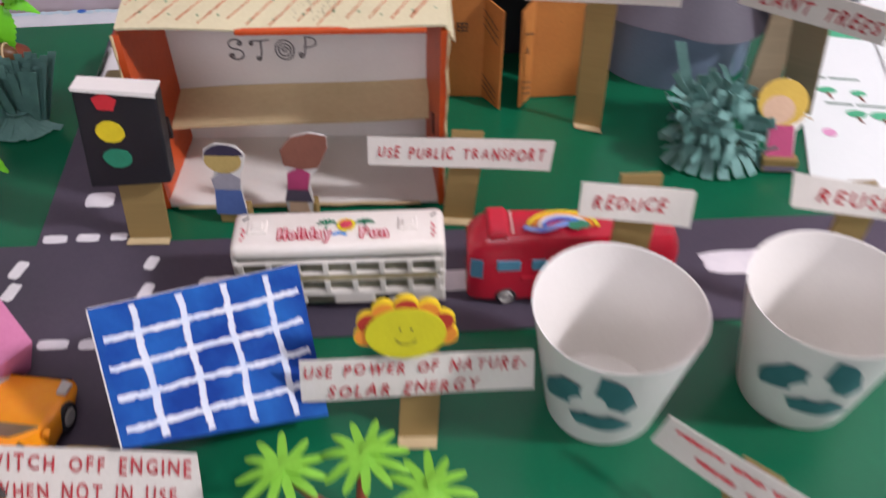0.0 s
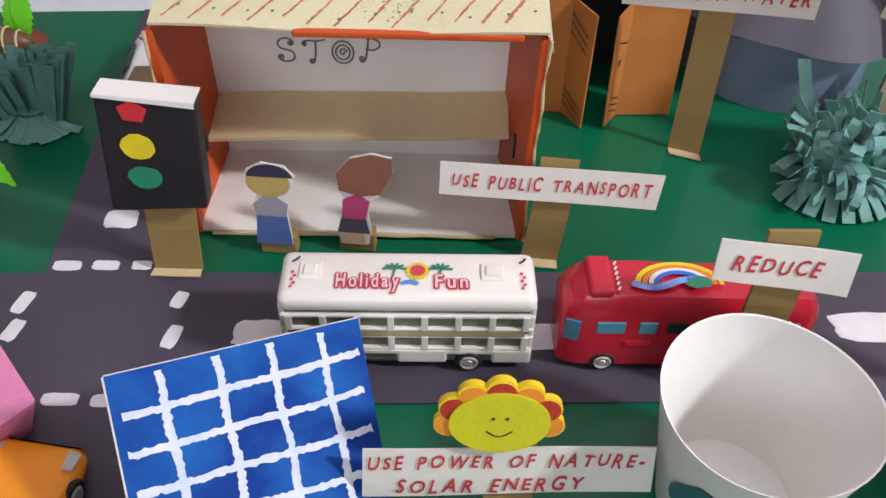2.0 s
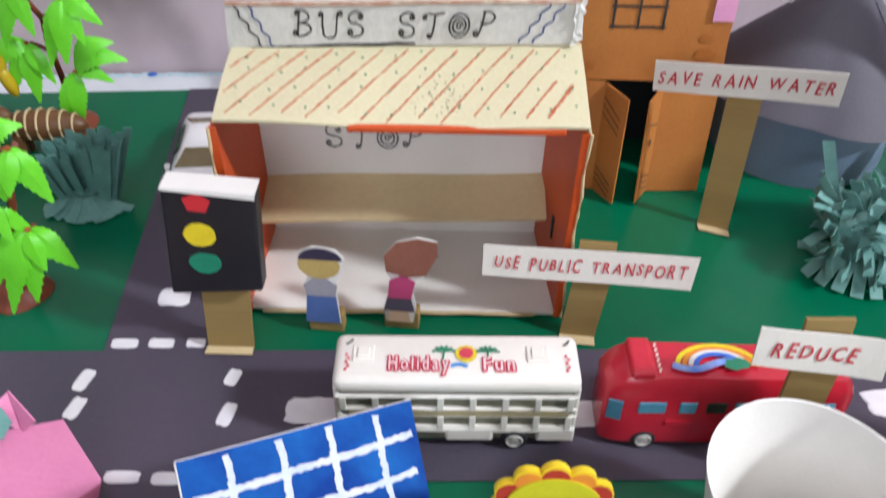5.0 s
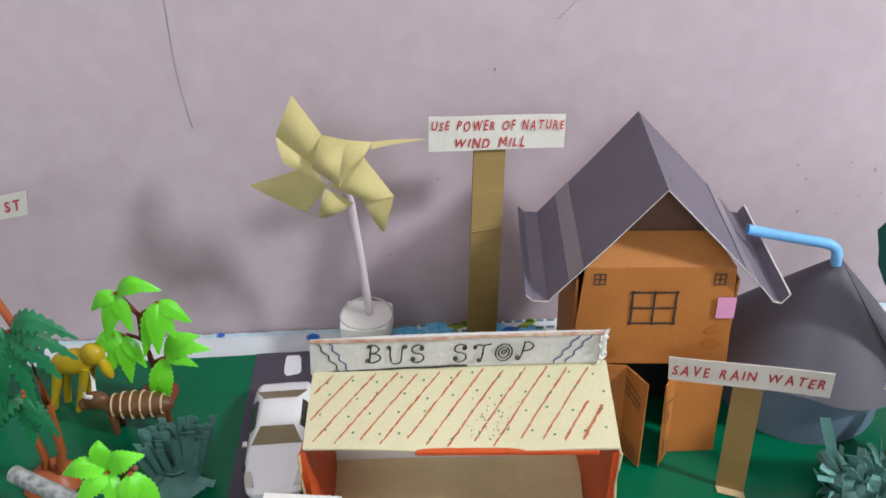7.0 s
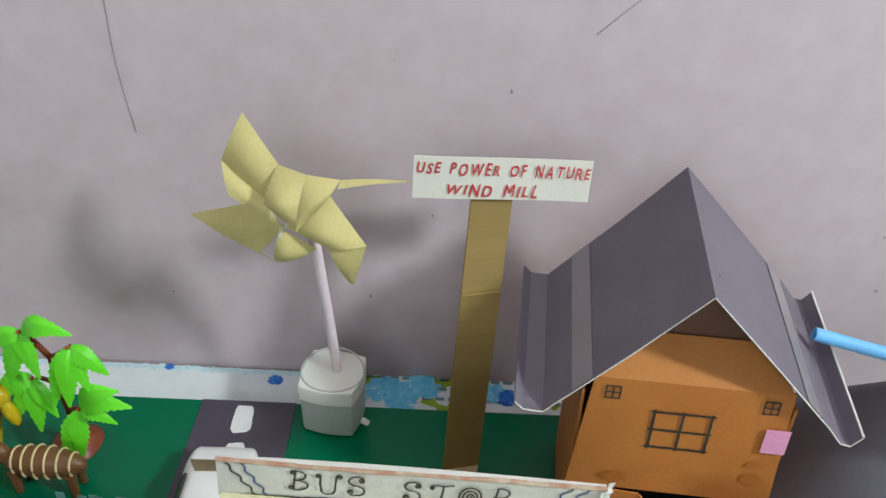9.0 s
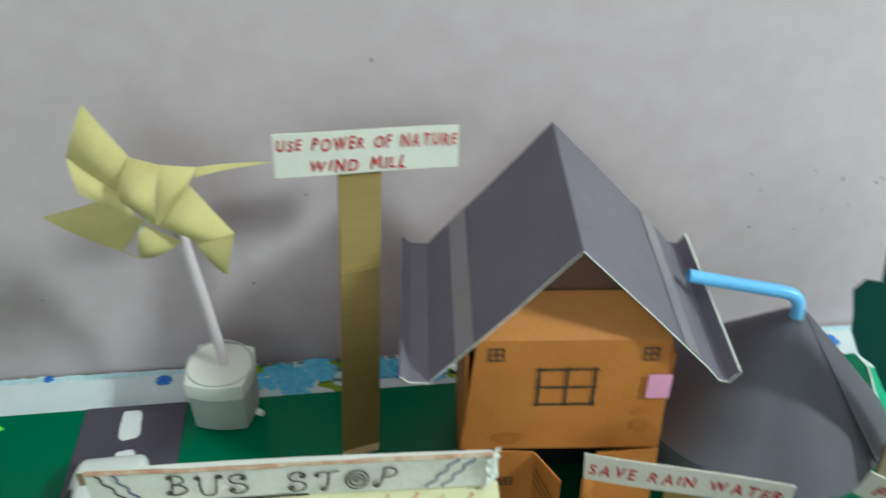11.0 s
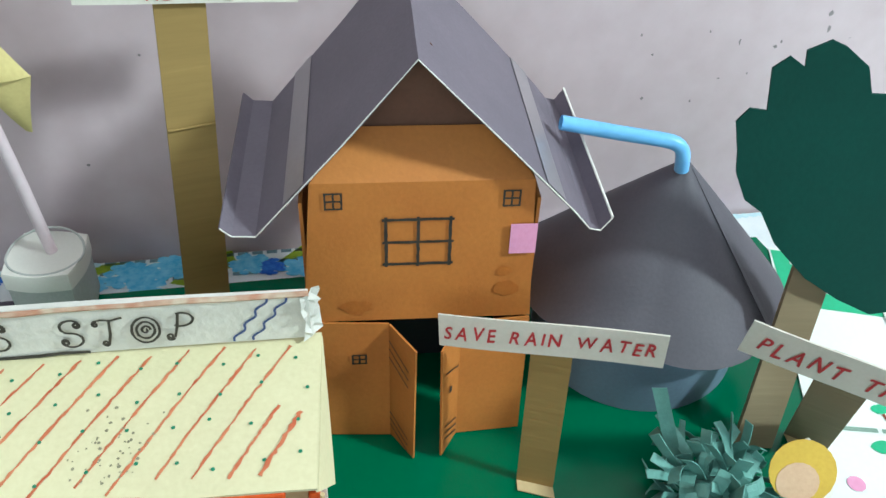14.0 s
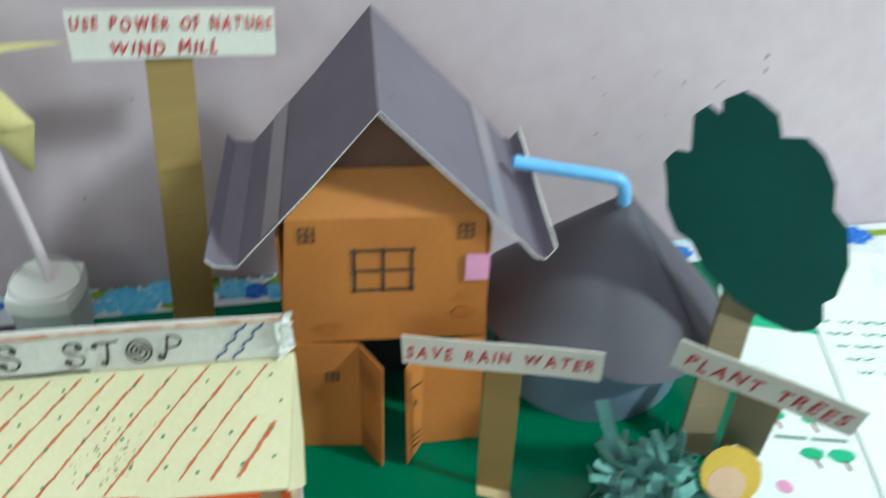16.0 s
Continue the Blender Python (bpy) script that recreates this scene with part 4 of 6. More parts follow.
def disc(cx, cy, rx, ry_, z0, z1, n=40):
    bm = bmesh.new()
    lo = [bm.verts.new(sp(cx + rx * math.cos(k * math.tau / n), cy + ry_ * math.sin(k * math.tau / n), z0)) for k in range(n)]
    hi = [bm.verts.new(sp(cx + rx * math.cos(k * math.tau / n), cy + ry_ * math.sin(k * math.tau / n), z1)) for k in range(n)]
    bm.faces.new(hi)
    bm.faces.new(lo[::-1])
    for k in range(n):
        bm.faces.new((lo[k], lo[(k + 1) % n], hi[(k + 1) % n], hi[k]))
    return bm


SUNY = mat("yellow_foam", (0.60, 0.56, 0.015), (0.54, 0.50, 0.015), 0.55, 60, 500)
SUNE = mat("golden_foam_edge", (0.85, 0.62, 0.02), None, 0.55, 60, 500)
PETO = mat("orange_foam", (0.75, 0.26, 0.03), None, 0.55, 60, 500)
PETR = mat("brick_red_foam", (0.42, 0.035, 0.02), None, 0.55, 60, 500)
for k in range(11):
    a = math.pi / 2 + (k - 5) * math.tau / 11
    if math.sin(a) < -0.30:
        continue
    px, py = 0.0160 * math.cos(a), 0.0118 * math.sin(a)
    pet = part("petal", disc(px, py, 0.0049, 0.0043, -0.0030, 0.0), SUNE, sun_root, "thick foam petal")
    part("petal_face", disc(px * 0.985, py * 0.92, 0.0046, 0.0040, 0.0, 0.0003), PETO if k % 2 == 0 else PETR, pet)
face = part("face", disc(0, 0, 0.0160, 0.0115, -0.0006, 0.0012), SUNY, sun_root, "yellow foam disc")
part("smile", join(stroke([sp(-0.0042 + 0.0084 * k / 10, -0.0026 - 0.0022 * math.sin(math.pi * k / 10), 0.0012) for k in range(11)], 0.0005, sf, 0.0003), dot(sp(-0.0022, 0.0022, 0.0012), 0.0006, sf, 0.0003), dot(sp(0.0022, 0.0022, 0.0012), 0.0006, sf, 0.0003)), INKK, face, "drawn smile and eyes")

# ---- toy buses ----


def wheel(parent, x, y, z, r, w):
    ty = part("wheel", lathe([(0, -w), (r * 0.9, -w), (r, -w * 0.6), (r, w * 0.6), (r * 0.9, w), (0, w)], (0, 0, 0), 28), TYRE, parent, "black plastic tyre")
    ty.data.transform(Matrix.Translation(root_of(parent).location))
    m = Matrix.Translation(Vector((x, y, z)) - root_of(parent).location) @ Matrix.Rotation(math.pi / 2, 4, "X")
    ty.data.transform(m)
    rim = part("rim", lathe([(0, w + 0.0006), (r * 0.25, w + 0.0006), (r * 0.3, w + 0.0001), (r * 0.5, w + 0.0001), (r * 0.6, w + 0.0007), (r * 0.68, w + 0.0002), (r * 0.68, w - 0.0004)], (0, 0, 0), 24), RIM, ty, "silver hub")
    rim.data.transform(Matrix.Translation(root_of(parent).location))
    rim.data.transform(m)


def rounded(c, s, bev, seg=3):
    return box(c, s, bev, None, seg)


BUSIN = mat("beige_bus_inside", (0.27, 0.25, 0.18), (0.11, 0.11, 0.08), 0.5, 90, 500)
wb = thing("toy_bus", (0.1115, -0.0655, 0.0009), "white double-deck toy bus printed with Holiday Fun", "toy bus", "toy buses")
bx0, bx1, by0, by1 = 0.0640, 0.1590, -0.0785, -0.0530
cxb, cyb, lb, db = (bx0 + bx1) / 2, (by0 + by1) / 2, bx1 - bx0, by1 - by0
part("interior", box((cxb, cyb, 0.0205), (lb - 0.003, db - 0.0035, 0.030), 0.001), BUSIN, wb, "beige inside behind the windows")
part("roof", rounded((cxb, cyb, 0.0390), (lb, db, 0.0085), 0.0036), BUSW, wb, "white enamel roof", True)
for z, h, nm in ((0.0330, 0.0022, "rail"), (0.0258, 0.0016, "rail"), (0.0215, 0.0016, "rail"), (0.0145, 0.0016, "rail"), (0.0085, 0.0105, "skirt")):
    if nm == "rail":
        part("rail", rounded((cxb, cyb, z), (lb - 0.0006, db - 0.0008, h), 0.0006, 1), BUSW, wb)
for x in [bx0 + 0.0035 + k * (lb - 0.007) / 7 for k in range(8)]:
    for yy in (by0 + 0.0007, by1 - 0.0007):
        for z in (0.0294, 0.0180):
            part("pillar", box((x, yy, z), (0.0026, 0.0014, 0.0080), 0.0003), BUSW, wb)
for xx in (bx0 + 0.0012, bx1 - 0.0012):
    part("end_wall", rounded((xx, cyb, 0.0215), (0.0024, db - 0.002, 0.034), 0.0010, 2), BUSW, wb)
part("advert_band", box((cxb + 0.001, by0 + 0.0009, 0.0237), (lb - 0.009, 0.0012, 0.0038), 0.0002), mat("gold_print", (0.50, 0.42, 0.24), (0.36, 0.30, 0.20), 0.4, 120, 500), wb, "faded gold print band")
for a, b in ((bx0, bx0 + 0.008), (bx0 + 0.023, bx0 + 0.031), (bx0 + 0.043, bx1 - 0.0325), (bx1 - 0.0155, bx1)):
    part("skirt", rounded(((a + b) / 2, cyb, 0.0099), (b - a, db - 0.0004, 0.0080), 0.0012, 2), BUSW, wb)
part("skirt_bridge", rounded((cxb, cyb, 0.0125), (lb - 0.002, db - 0.0006, 0.0028), 0.0006, 1), BUSW, wb)
part("step_well", box((bx0 + 0.037, by0 + 0.004, 0.0092), (0.0115, 0.004, 0.009), 0.0003), mat("green_plastic_door", (0.05, 0.12, 0.08), None, 0.4), wb, "open green door")
for wx in (bx0 + 0.0155, bx1 - 0.024):
    for wy in (by0 + 0.0016, by1 - 0.0016):
        wheel(wb, wx, wy, 0.0070, 0.0054, 0.0018)
for hx in (bx0 + 0.0115, bx1 - 0.0165):
    hatch = part("hatch", rounded((hx, cyb + 0.001, 0.0435), (0.0085, 0.0085, 0.0010), 0.0004, 1), BUSW, wb, "raised roof hatch")
    part("hatch_step", rounded((hx, cyb + 0.001, 0.0442), (0.0048, 0.0048, 0.0010), 0.0003, 1), BUSW, hatch)
BZ = 0.0435
BPK = mat("pink_red_print", (0.62, 0.06, 0.10), None, 0.4, 90, 500)
rngb = random.Random(5)
rim = []
for k in range(8):
    ox, oy = 0.00065 * math.cos(k * math.pi / 4), 0.00065 * math.sin(k * math.pi / 4)
    for word, x, w, h in (("Holiday", 0.0213, 0.0230, 0.0072), ("Fun", 0.0575, 0.0120, 0.0068)):
        rim.append(writing(word, (bx0 + x + ox, cyb - 0.0074 + oy, BZ + 0.0002 + 0.00002 * k), (1, 0, 0), (0, 1, 0), w, h, rngb, 0.0, 0.0, 0.02))
hol = part("holiday_print", join(*rim), BPK, wb, "red lettering outline")
part("letter_fill", join(writing("Holiday", (bx0 + 0.0213, cyb - 0.0074, BZ + 0.0006), (1, 0, 0), (0, 1, 0), 0.0230, 0.0072, rngb, 0.0, 0.0, 0.015), writing("Fun", (bx0 + 0.0575, cyb - 0.0074, BZ + 0.0006), (1, 0, 0), (0, 1, 0), 0.0120, 0.0068, rngb, 0.0, 0.0, 0.015)), mat("pale_pink_print", (0.78, 0.60, 0.60), None, 0.4, 90, 500), hol, "pale pink letter fill")
part("sun_print", join(*[dot((bx0 + 0.0510 + 0.0032 * math.cos(k * 0.52), cyb + 0.0010 + 0.0032 * math.sin(k * 0.52), BZ), 0.0013, (0, 0, 1), 0.0002 + 0.00001 * k, 5) for k in range(12)]), YELP, wb, "yellow sun print")
part("sun_face", dot((bx0 + 0.0510, cyb + 0.0010, BZ), 0.0028, (0, 0, 1), 0.0006, 16), BPK, wb)
part("wave_print", stroke([(bx0 + 0.0450 + 0.0016 * k, cyb - 0.0056 + 0.0012 * math.sin(k * 0.8), BZ) for k in range(5)], 0.0016, (0, 0, 1), 0.0005), mat("sky_blue_print", (0.08, 0.30, 0.70), None, 0.4), wb)
for tx in (bx0 + 0.0425, bx0 + 0.0595):
    fr = []
    for k in range(6):
        a = 0.2 + k * 0.56
        fr.append(stroke([(tx + 0.0046 * math.cos(a) * t / 4, cyb + 0.0022 + 0.0036 * math.sin(a) * t / 4 - 0.0009 * (t / 4) ** 2, BZ) for t in range(5)], 0.0010, (0, 0, 1), 0.0003 + 0.00003 * k))
    fr.append(stroke([(tx, cyb + 0.002, BZ), (tx - 0.0005, cyb - 0.002, BZ)], 0.0007, (0, 0, 1), 0.0003))
    part("palm_print", join(*fr), INKG, wb, "green palm print")
for ex, sg in ((bx0 + 0.0048, 1), (bx1 - 0.0058, 1)):
    part("side_bars", join(*[stroke([(ex + 0.0009 * (k % 2), cyb - 0.0078 + 0.0018 * k, BZ - 0.0002), (ex + 0.0009 * (k % 2) + 0.0004, cyb - 0.0066 + 0.0018 * k, BZ - 0.0002)], 0.0011, (0, 0, 1), 0.0005) for k in range(5)]), BPK, wb, "small red print marks")
    part("bird_print", stroke([(ex - 0.0004, cyb + 0.0052, BZ), (ex + 0.001, cyb + 0.0062, BZ), (ex + 0.0022, cyb + 0.0078, BZ)], 0.0009, (0, 0, 1), 0.0004), INKK, wb)
place(wb, 0.1132, -0.0630, 0.0009, 5.4, 1.03)

rb = thing("toy_bus", (0.2165, -0.0640, 0.0009), "red plastic toy coach with a rainbow roof print", "toy bus", "toy buses")
rx0, rx1, ry0, ry1 = 0.1690, 0.2660, -0.0770, -0.0520
cxr, cyr, lr, dr = (rx0 + rx1) / 2, (ry0 + ry1) / 2, rx1 - rx0, ry1 - ry0
bmr = bmesh.new()
secs = []
for t in (0.0, 0.006, 0.018, 0.035, 0.06, 0.09, 0.13, 0.3, 0.5, 0.7, 0.88, 0.93, 0.965, 0.985, 1.0):
    x = rx0 + lr * t
    nose = math.sqrt(max(0.0, 1 - (1 - t / 0.13) ** 2)) if t < 0.13 else 1
    tail = math.sqrt(max(0.0, 1 - ((t - 0.93) / 0.07) ** 2)) if t > 0.93 else 1
    k = min(nose, tail)
    hw = dr / 2 * (0.66 + 0.34 * k)
    top = 0.0405 - 0.0100 * (1 - k) + (0.001 if t < 0.5 else 0)
    ring = []
    for yy, zz in ((-1, 0.0045), (-1.02, 0.012), (-1.0, 0.022), (-0.97, 0.031), (-0.90, top - 0.0035), (-0.72, top - 0.0008), (0, top), (0.72, top - 0.0008), (0.90, top - 0.0035), (0.97, 0.031), (1.0, 0.022), (1.02, 0.012), (1, 0.0045)):
        ring.append(bmr.verts.new((x, cyr + hw * yy, min(zz, top))))
    secs.append(ring)
for a, b in zip(secs, secs[1:]):
    for k in range(12):
        bmr.faces.new((a[k], a[k + 1], b[k + 1], b[k]))
    bmr.faces.new((a[12], a[0], b[0], b[12]))
bmr.faces.new(secs[0])
bmr.faces.new(secs[-1][::-1])
part("body", bmr, BUSR, rb, "glossy red plastic shell", True)
part("roof_pod", rounded((rx0 + 0.0135, cyr, 0.0412), (0.0095, dr * 0.78, 0.0045), 0.0018), BUSR, rb, "raised red roof pod")
for x, w in ((rx0 + 0.0185, 0.011), (rx0 + 0.0325, 0.007), (rx0 + 0.0435, 0.008), (rx0 + 0.056, 0.011), (rx0 + 0.070, 0.011), (rx0 + 0.084, 0.011)):
    part("side_window", rounded((x, ry0 + 0.0003, 0.0262), (w, 0.0012, 0.0065), 0.0005, 1), GLASSB if int(x * 1000) % 2 else GLASSD, rb, "blue-tinted window")
part("windscreen", slab([(rx0 + 0.0016, ry0 + 0.0022, 0.0295), (rx0 + 0.0070, ry0 + 0.0002, 0.0300), (rx0 + 0.0068, ry0 - 0.0002, 0.0195), (rx0 + 0.0014, ry0 + 0.0022, 0.0190)], 0.0008), GLASSB, rb, "blue-tinted windscreen corner")
part("side_emblem", rounded((rx0 + 0.0300, ry0 - 0.0003, 0.0175), (0.0110, 0.0008, 0.0032), 0.0006, 2), BUSR, rb, "raised badge")
for wx in (rx0 + 0.0180, rx1 - 0.0230):
    for wy in (ry0 + 0.0012, ry1 - 0.0012):
        wheel(rb, wx, wy, 0.0063, 0.0052, 0.0018)
RZ = 0.0416
for k, (mt, r) in enumerate(((YELP, 0.0105), (mat("orange_print", (0.75, 0.25, 0.02), None, 0.4), 0.0088), (mat("white_print", (0.80, 0.78, 0.76), None, 0.4), 0.0072), (mat("blue_print", (0.05, 0.16, 0.62), None, 0.4), 0.0058))):
    part("rainbow_print", stroke([(rx0 + 0.0430 + 1.5 * r * math.cos(a), cyr - 0.0040 + r * math.sin(a), RZ) for a in [math.pi * j / 14 for j in range(15)]], 0.0019, (0, 0, 1), 0.0002 + k * 0.0001), mt, rb, "printed rainbow arc")
part("wave_print", stroke([(rx0 + 0.0250 + 0.0026 * k, cyr - 0.0040 - 0.0022 * math.sin(k * 0.55), RZ) for k in range(12)], 0.0030, (0, 0, 1), 0.0007), mat("cobalt_print", (0.04, 0.15, 0.62), (0.3, 0.42, 0.75), 0.4, 150), rb, "printed blue wave")
part("green_print", dot((rx0 + 0.0500, cyr - 0.0035, RZ), 0.0052, (0, 0, 1), 0.0008, 14, 0.0030, 0.2), INKG, rb)
part("name_bars", join(*[stroke([(rx0 + 0.0195, cyr - 0.0075 + 0.0026 * k, RZ), (rx0 + 0.0205, cyr - 0.0057 + 0.0026 * k, RZ)], 0.0009, (0, 0, 1), 0.0004) for k in range(6)]), mat("pale_print", (0.75, 0.6, 0.55), None, 0.4), rb, "pale print marks")
place(rb, 0.2210, -0.0510, 0.0009, 5.4, 1.03)

# ---- toy cars ----


def toy_car(m, L, W, H, paint, glass, label):
    """A low sports car, its nose towards local -y."""
    root = new("toy_car")
    root.empty_display_size = 0.01
    tagged(root, label, "toy car", "toy cars")
    st = [(0.00, 0.70, 0.22, 0.30, 0.31), (0.04, 0.88, 0.15, 0.40, 0.42), (0.14, 0.98, 0.13, 0.50, 0.53), (0.26, 1.0, 0.13, 0.57, 0.60), (0.33, 1.0, 0.13, 0.60, 0.66), (0.47, 0.99, 0.13, 0.62, 0.97), (0.60, 0.99, 0.13, 0.63, 1.0), (0.72, 1.0, 0.13, 0.65, 0.93), (0.84, 1.0, 0.14, 0.66, 0.75), (0.93, 0.96, 0.16, 0.62, 0.67), (0.985, 0.88, 0.20, 0.52, 0.56), (1.0, 0.76, 0.26, 0.44, 0.47)]

    def ring(s):
        t, w, zb, zm, zt = s
        hw = W / 2 * w
        rt = 0.64 if zt - zm > 0.15 else 0.80
        return [Vector((x * hw, (t - 0.5) * L, z * H)) for x, z in ((-0.92, zb), (-1.0, zb + 0.12), (-0.99, zm - 0.08), (-0.92, zm), (-rt - 0.03, zm + (zt - zm) * 0.82), (-rt * 0.82, zt - 0.01), (0, zt), (rt * 0.82, zt - 0.01), (rt + 0.03, zm + (zt - zm) * 0.82), (0.92, zm), (0.99, zm - 0.08), (1.0, zb + 0.12), (0.92, zb))]
    R = [ring(s) for s in st]
    bm = bmesh.new()
    V = [[bm.verts.new(p) for p in r] for r in R]
    for a, b in zip(V, V[1:]):
        for k in range(12):
            bm.faces.new((a[k], a[k + 1], b[k + 1], b[k]))
        bm.faces.new((a[12], a[0], b[0], b[12]))
    bm.faces.new(V[0])
    bm.faces.new(V[-1][::-1])
    bmesh.ops.recalc_face_normals(bm, faces=bm.faces)
    bmesh.ops.subdivide_edges(bm, edges=bm.edges[:], cuts=1, use_grid_fill=True, smooth=0.35)
    part("body", bm, paint, root, "", True)

    def patch(name, pts, mt, lab=""):
        bm = slab(pts, 0.0012)
        part(name, bm, mt, root, lab)
    up = Vector((0, 0, H * 0.035))

    def mid(i, j, f):
        return R[i][j].lerp(R[i + 1][j], f)
    patch("windscreen", [mid(4, 4, 0.10) + up, mid(4, 8, 0.10) + up, mid(4, 7, 0.88) + up, mid(4, 5, 0.88) + up], glass, "tinted windscreen")
    patch("rear_window", [mid(7, 5, 0.1) + up, mid(7, 7, 0.1) + up, mid(8, 8, 0.05) + up, mid(8, 4, 0.05) + up], glass, "tinted rear window")
    for sgn, j0, j1 in ((-1, 3, 4), (1, 9, 8)):
        out = Vector((sgn * W * 0.022, 0, 0.0002))
        patch("side_window", [R[5][j0].lerp(R[5][j1], 0.2) + out, R[7][j0].lerp(R[7][j1], 0.2) + out, R[7][j0].lerp(R[7][j1], 0.9) + out, R[5][j0].lerp(R[5][j1], 0.9) + out], GLASSD, "dark side window")
        part("headlight", slab([Vector((sgn * W * 0.30, -L * 0.462, H * 0.44)), Vector((sgn * W * 0.43, -L * 0.445, H * 0.44)), Vector((sgn * W * 0.455, -L * 0.36, H * 0.555)), Vector((sgn * W * 0.36, -L * 0.36, H * 0.575))], 0.0010), RIM, root, "grey headlight")
        part("mirror", box((sgn * W * 0.52, -L * 0.13, H * 0.66), (W * 0.07, L * 0.035, H * 0.09), 0.0004), paint, root)
        for ty in (-0.30, 0.30):
            wbm = lathe([(0, -0.0022), (H * 0.23, -0.0022), (H * 0.26, -0.0012), (H * 0.26, 0.0012), (H * 0.23, 0.0022), (0, 0.0022)], (0, 0, 0), 24)
            wbm.transform(Matrix.Translation((sgn * W * 0.455, ty * L, H * 0.26)) @ Matrix.Rotation(sgn * math.pi / 2, 4, "Y"))
            ty_ob = part("wheel", wbm, TYRE, root, "black tyre")
            rbm = lathe([(0, 0.0028), (H * 0.13, 0.0028), (H * 0.17, 0.0021), (H * 0.18, 0.0016)], (0, 0, 0), 20)
            rbm.transform(Matrix.Translation((sgn * W * 0.455, ty * L, H * 0.26)) @ Matrix.Rotation(sgn * math.pi / 2, 4, "Y"))
            part("rim", rbm, RIM, ty_ob)
    part("grille", box((0, -L * 0.492, H * 0.26), (W * 0.4, L * 0.02, H * 0.09), 0.0003), TYRE, root, "black grille")
    root.matrix_world = m
    return root


toy_car(pose(-0.0440, 0.0996, 0.0009, 0, 0, 9.5), 0.097, 0.0400, 0.0235, CARW, GLASSY, "white toy sports car parked on the side road")
toy_car(pose(-0.0150, -0.1720, 0.0009, 0, 0, 176), 0.088, 0.0400, 0.0250, CARO, GLASSY, "orange toy sports car on the front road")

# ---- windmill ----
CUPX, CUPY = -0.0008, 0.1955
wm = thing("windmill", (CUPX, CUPY, 0.0009), "yellow paper pinwheel on a pink straw in a grey cup", "windmill")


def squared(bm):
    """Press a turned form into a rounded square, as folded paper round a cup."""
    for v in bm.verts:
        x, y = v.co.x - CUPX, v.co.y - CUPY
        r = math.hypot(x, y)
        if r > 1e-5:
            k = 0.95 / max(abs(x), abs(y)) ** 0.62 * r ** 0.62
            v.co.x, v.co.y = CUPX + x * k, CUPY + y * k
    return bm


part("cup", squared(lathe([(0.0, 0.0010), (0.0180, 0.0010), (0.0186, 0.003), (0.0190, 0.0360), (0.0, 0.0355)], (CUPX, CUPY, 0), 48, 0.010, 2)), GREYP, wm, "cup wrapped in pale grey paper", True)
part("paper_top", squared(lathe([(0.0196, 0.0278), (0.0199, 0.0369), (0.0195, 0.0381), (0.0150, 0.0377), (0.0, 0.0367)], (CUPX, CUPY, 0), 48, 0.012, 1)), PAPER, wm, "folded white paper top", True)
part("wire_rim", tube([(CUPX + 0.0192 * math.cos(a), CUPY + 0.0170 * math.sin(a), 0.0379 + 0.0040 * max(0, math.sin(a))) for a in [k * math.tau / 40 for k in range(41)]], 0.0006, 6), GREYP, wm, "grey rim")
part("bead", rod((CUPX + 0.0195, CUPY - 0.006, 0.006), (CUPX + 0.0230, CUPY - 0.008, 0.0065), 0.0022, 0.0018, 10), PAPER, wm)
hub = Vector((-0.0125, 0.1800, 0.1570))
part("stick", tube([(0.0010, 0.1995, 0.0330), (-0.0010, 0.1952, 0.0850), (-0.0034, 0.1905, 0.1340), hub + Vector((0.0060, 0.0075, -0.0020))], 0.0030, 16), STRAWP, wm, "pale pink straw", True)


def vane(pts, bulge, sag=0.0):
    """A paper patch between four corners that bulges towards the front."""
    q = [hub + Vector((x, -y, z)) for x, y, z in pts]
    part("vane", grid_sheet(lambda u, v: quad_point(q, u, 1 - v) + Vector((0, -bulge * math.sin(math.pi * v) * (0.3 + 0.7 * math.sin(math.pi * min(1, 0.15 + u * 0.75))), sag * math.sin(math.pi * u))), 10, 10, 0.0004), PINW, wm, "straw-yellow paper vane", True)


# upper vane with its curled corner
vane([(-0.0185, 0.000, 0.0585), (-0.0015, 0.003, 0.0335), (-0.0080, 0.006, 0.0140), (-0.0312, 0.003, 0.0325)], 0.004)
vane([(-0.0312, 0.003, 0.0325), (-0.0080, 0.006, 0.0140), (-0.0005, 0.009, 0.0010), (-0.0262, 0.010, 0.0170)], 0.002)
# right-hand roll drawn out to a point
vane([(-0.0020, 0.003, 0.0338), (0.0140, 0.008, 0.0330), (0.0085, 0.014, 0.0030), (-0.0085, 0.010, 0.0140)], 0.010)
vane([(0.0140, 0.008, 0.0330), (0.0300, 0.005, 0.0305), (0.0225, 0.010, 0.0190), (0.0085, 0.014, 0.0030)], 0.005)
vane([(0.0300, 0.005, 0.0305), (0.0622, -0.003, 0.0292), (0.0622, -0.003, 0.0288), (0.0285, 0.007, 0.0262)], 0.0, 0.0008)
# lower right vane and its folded tip
vane([(0.0225, 0.001, 0.0185), (0.0410, 0.003, -0.0080), (0.0215, 0.008, -0.0088), (0.0008, 0.007, 0.0000)], 0.005)
vane([(0.0208, 0.006, -0.0092), (0.0412, 0.003, -0.0078), (0.0325, -0.001, -0.0375), (0.0300, -0.001, -0.0370)], 0.003)
# left vane and the bottom flap
vane([(-0.0550, -0.001, -0.0050), (-0.0205, 0.002, 0.0085), (0.0, 0.006, 0.0), (-0.0170, 0.003, -0.0215)], 0.003)
